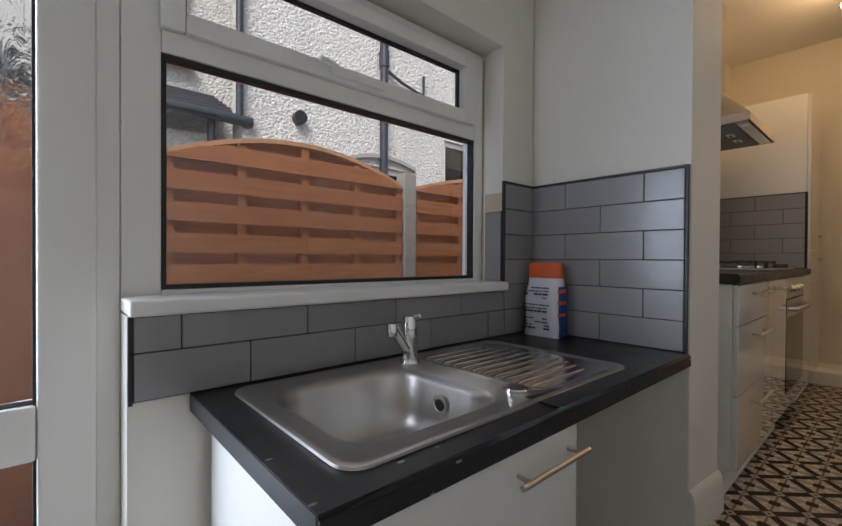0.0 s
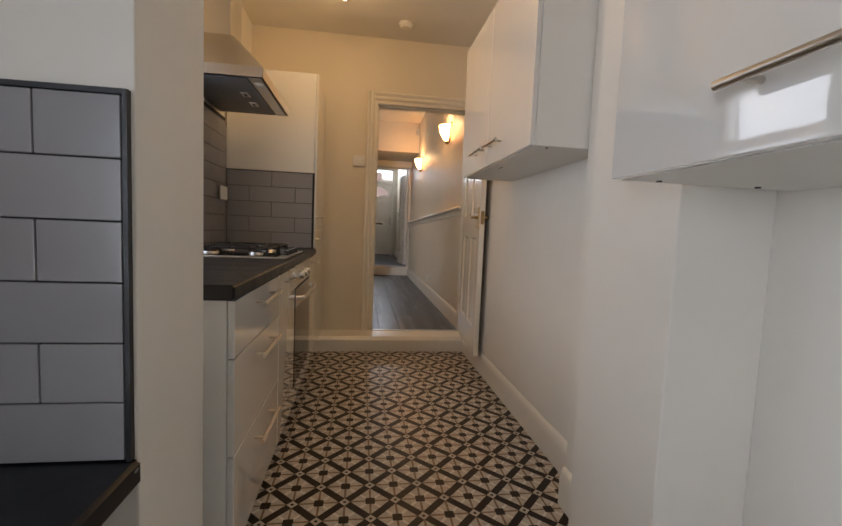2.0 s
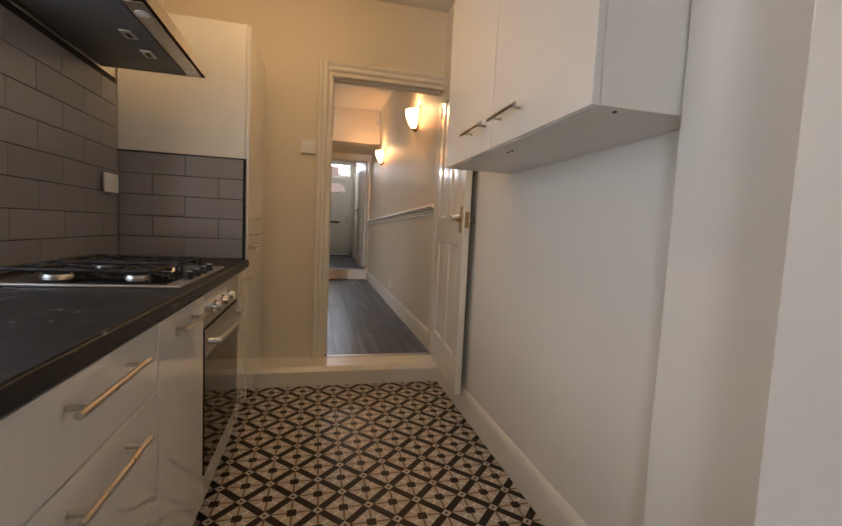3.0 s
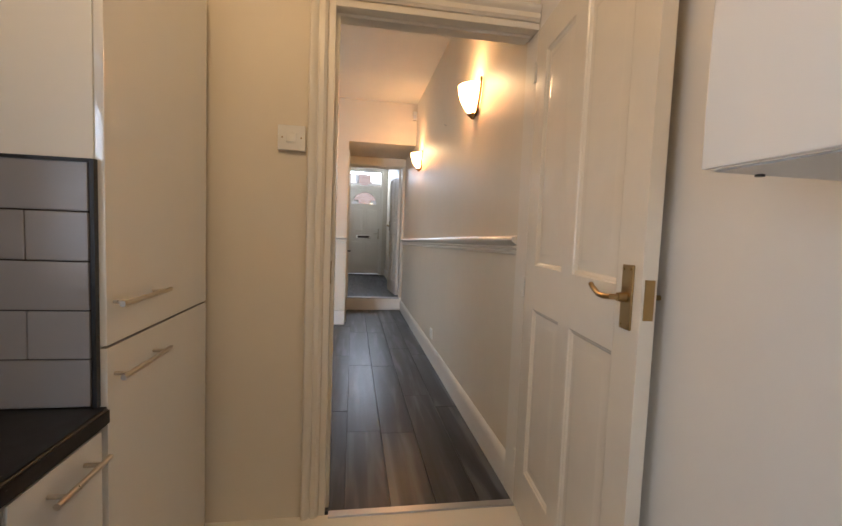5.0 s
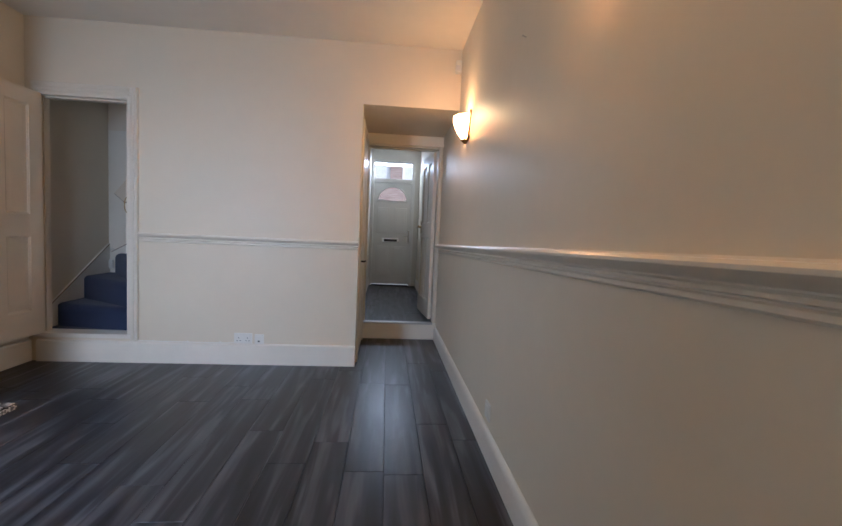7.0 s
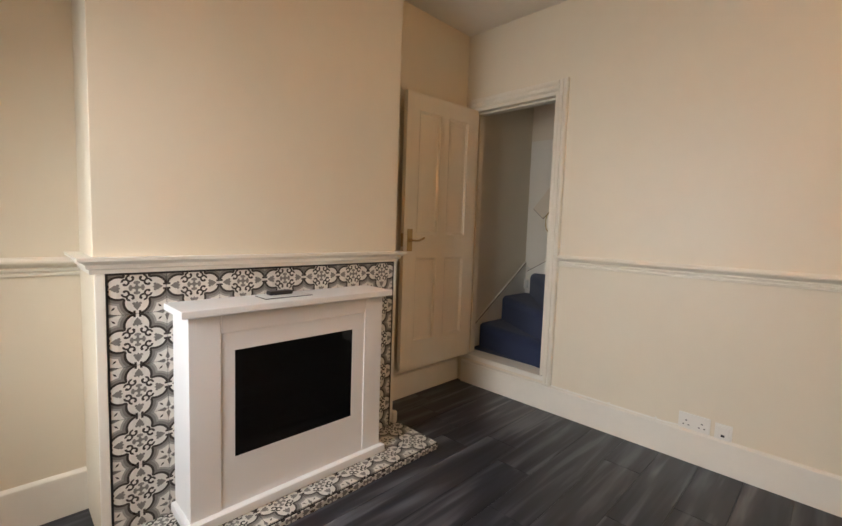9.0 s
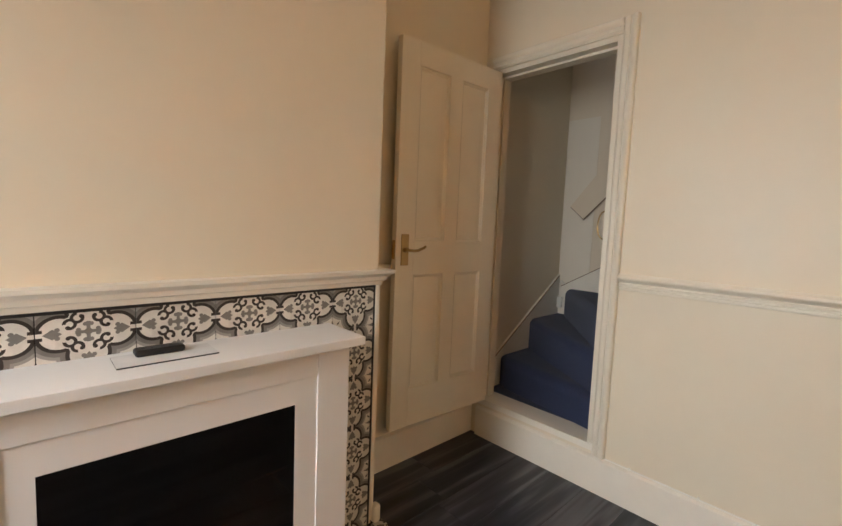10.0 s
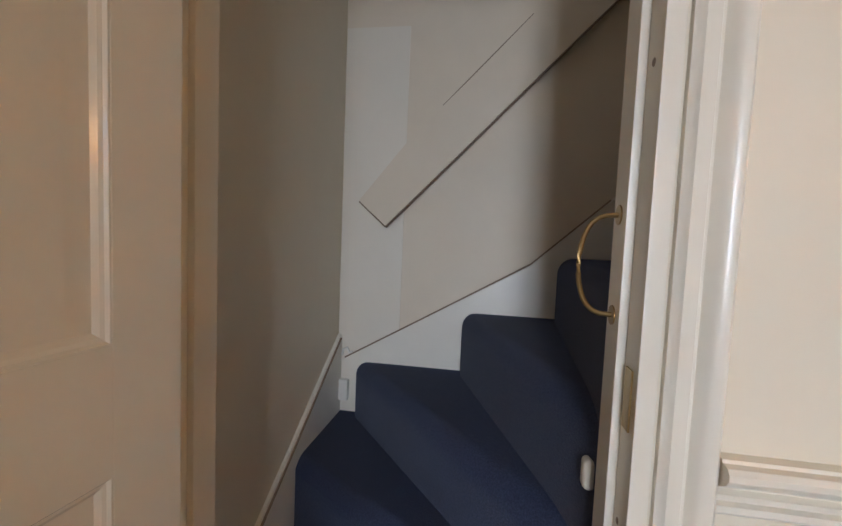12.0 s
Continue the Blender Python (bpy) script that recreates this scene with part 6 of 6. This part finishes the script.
for y in (0.225, -1.287, -2.80):
    part("post", box(-1.25, y, -0.25, -1.15, y + 0.10, 1.79, bev=0.008), CONC, fn, "grey concrete post")

n = thing("neighbour_house", (-3.5, 0.5, -0.2), "pebbledashed cream rear of the house next door with dark drainpipes", "house")
bm = bmesh.new()
XH = -3.5
holes(bm, "x", XH - 0.3, XH, -0.06, 9.0, -0.2, 6.0, [(2.9, 3.7, 2.05, 3.0), (1.25, 2.25, 0.2, 2.42)])
part("wall", bm, DASH, n)
part("wall", box(XH - 2.5, -5.0, -0.2, XH - 1.2, 3.0, 6.0), DASH, n)
part("wall", box(XH - 2.5, -4.0, -0.2, XH - 0.25, -0.30, 2.50), DASH, n)
rf = bmesh.new()
v = [rf.verts.new(p) for p in ((XH - 1.4, -4.0, 3.35), (XH - 1.4, -0.02, 3.35), (XH - 0.02, -0.02, 2.66), (XH - 0.02, -4.0, 2.66))]
rf.faces.new(v)
bmesh.ops.solidify(rf, geom=rf.faces[:], thickness=0.05)
roof = part("roof", rf, SLATE, n, "grey slate lean-to roof")
for r in range(9):
    k = r / 9
    xa = XH - 0.02 - 1.38 * k
    za = 2.665 + 0.69 * k
    part("slate_course", box(xa - 0.16, -4.0, za + 0.004, xa, -0.02, za + 0.018), SLATE, roof)
part("gutter", tube(bmesh.new(), [(XH + 0.04, -4.0, 2.63), (XH + 0.04, 0.03, 2.63)], 0.055, 12), PIPE, n, "dark gutter")
bm = tube(bmesh.new(), [(XH - 0.06, -0.34, 2.6), (XH - 0.06, -0.34, -0.2)], 0.038, 12)
part("downpipe", bm, PIPE, n)
bm = tube(bmesh.new(), [(XH + 0.05, -0.10, 6.0), (XH + 0.05, -0.10, 2.62)], 0.038, 12)
part("downpipe", bm, PIPE, n)
bm = tube(bmesh.new(), [(XH + 0.06, 1.73, 6.0), (XH + 0.06, 1.73, -0.2)], 0.055, 14)
cyl(bm, (XH + 0.06, 1.73, 3.72), (XH + 0.06, 1.73, 3.92), 0.068, seg=14)
tube(bm, [(XH + 0.06, 1.75, 3.70), (XH + 0.05, 2.05, 3.60), (XH + 0.05, 2.43, 3.52), (XH + 0.05, 2.43, 3.80)], 0.022, 10)
part("downpipe", bm, PIPE, n, "dark grey soil pipe with a branch")
bm = cyl(bmesh.new(), (XH, 0.56, 2.80), (XH + 0.09, 0.56, 2.80), 0.075, seg=20)
part("flue_vent", bm, BLACK, n, "round black boiler flue")
for y0, y1, z0, z1 in ((2.9, 3.7, 2.05, 3.0), (1.25, 2.25, 0.2, 2.42)):
    win = part("window", frame_bars(bmesh.new(), XH - 0.12, XH - 0.05, y0, y1, z0, z1, 0.07, 0.004), UPVC, n)
    part("pane", box(XH - 0.10, y0 + 0.07, z0 + 0.07, XH - 0.09, y1 - 0.07, z1 - 0.07), SCREEN, win)
bm = bmesh.new()
part("lintel", sweep(bm, [(XH, 1.2 + 1.1 * i / 10, 2.43 + 0.10 * (1 - ((i - 5) / 5) ** 2)) for i in range(11)], [(0, 0), (0.05, 0), (0.05, 0.05), (0, 0.05)], (1, 0, 0)), CONC, n)
w2 = part("window", frame_bars(bmesh.new(), XH - 1.2, XH - 1.13, -0.95, -0.32, 3.6, 4.9, 0.06, 0.004), UPVC, n)
part("pane", box(XH - 1.18, -0.89, 3.66, XH - 1.17, -0.38, 4.84), SCREEN, w2)
part("sill", box(XH - 1.2, -0.98, 3.50, XH - 1.05, -0.28, 3.60, bev=0.01), BRICK, n)

# street in front
struct("pavement", box(-20, 10.85, -0.2, 20, 13.0, 0.45), PAVE, "", "pavement")
struct("road", box(-20, 13.0, -0.2, 20, 19.0, 0.33), ASPH, "", "road")
struct("pavement_far", box(-20, 19.0, -0.2, 20, 26.0, 0.45), PAVE, "", "pavement")
oh = thing("opposite_house", (1.4, 21.0, 0.45), "red brick terraced house across the street with white windows", "house")
bm = bmesh.new()
holes(bm, "y", 21.0, 21.3, -8.0, 12.0, 0.45, 8.5, [(0.0, 1.36, 3.75, 5.5), (1.88, 3.2, 3.75, 5.5), (0.0, 1.36, 1.2, 3.0), (1.88, 3.2, 1.2, 3.0)])
part("wall", bm, BRICK, oh)
for x0, x1, z0, z1 in ((0.0, 1.36, 3.75, 5.5), (1.88, 3.2, 3.75, 5.5), (0.0, 1.36, 1.2, 3.0), (1.88, 3.2, 1.2, 3.0)):
    bm = bmesh.new()
    for a, b, c, d in ((x0, x0 + 0.09, z0, z1), (x1 - 0.09, x1, z0, z1), (x0, x1, z0, z0 + 0.09), (x0, x1, z1 - 0.09, z1), ((x0 + x1) / 2 - 0.04, (x0 + x1) / 2 + 0.04, z0, z1)):
        bx(bm, a, 21.08, c, b, 21.16, d)
    win = part("window", bm, UPVC, oh)
    # panes coloured plain white in place of the bright sky in their glass
    part("pane", box(x0 + 0.05, 21.12, z0 + 0.05, x1 - 0.05, 21.13, z1 - 0.05), PAPER_AND_PANE_GLARE, win)
    part("sill", box(x0 - 0.1, 20.92, z0 - 0.12, x1 + 0.1, 21.1, z0, bev=0.01), CONC, oh)
part("roof", box(-8.0, 20.8, 8.5, 12.0, 24.0, 8.8), SLATE, oh)

# ---- laminate floors, plank by plank ----
PL, PW = 1.20, 0.190


def planks(parent, x0, x1, y0, y1, z, seed):
    rnd = random.Random(seed)
    cache = {}
    x = x0
    while x < x1 - 0.01:
        w = min(PW, x1 - x)
        y = y0 - rnd.uniform(0, PL * 0.8)
        while y < y1 - 0.01:
            a, b = max(y, y0), min(y + PL, y1)
            if b - a > 0.02:
                key = (round(w, 3), round(b - a, 2))
                if key not in cache:
                    ln = key[1]
                    cache[key] = shade(mesh_of("plank", box(-w / 2 + 0.0006, -ln / 2 + 0.0006, -0.010, w / 2 - 0.0006, ln / 2 - 0.0006, 0, bev=0.0012, seg=1), PLANK))
                ob = new("plank", cache[key])
                ob.location = (x + w / 2, a + key[1] / 2, z)
                ob.parent = parent
            y += PL
        x += w


tagged(bpy.data.objects["subfloor_dining"], "dark grey wood-effect laminate plank floor", "floor").name = "floor_dining"
tagged(bpy.data.objects["subfloor_hall"], "dark grey wood-effect laminate plank floor", "floor").name = "floor_hall"
planks(bpy.data.objects["floor_dining"], -1.5, XR, YK + 0.02, 7.41, ZD, 5)
planks(bpy.data.objects["floor_hall"], 1.0, XR, 7.44, 10.70, ZH, 8)
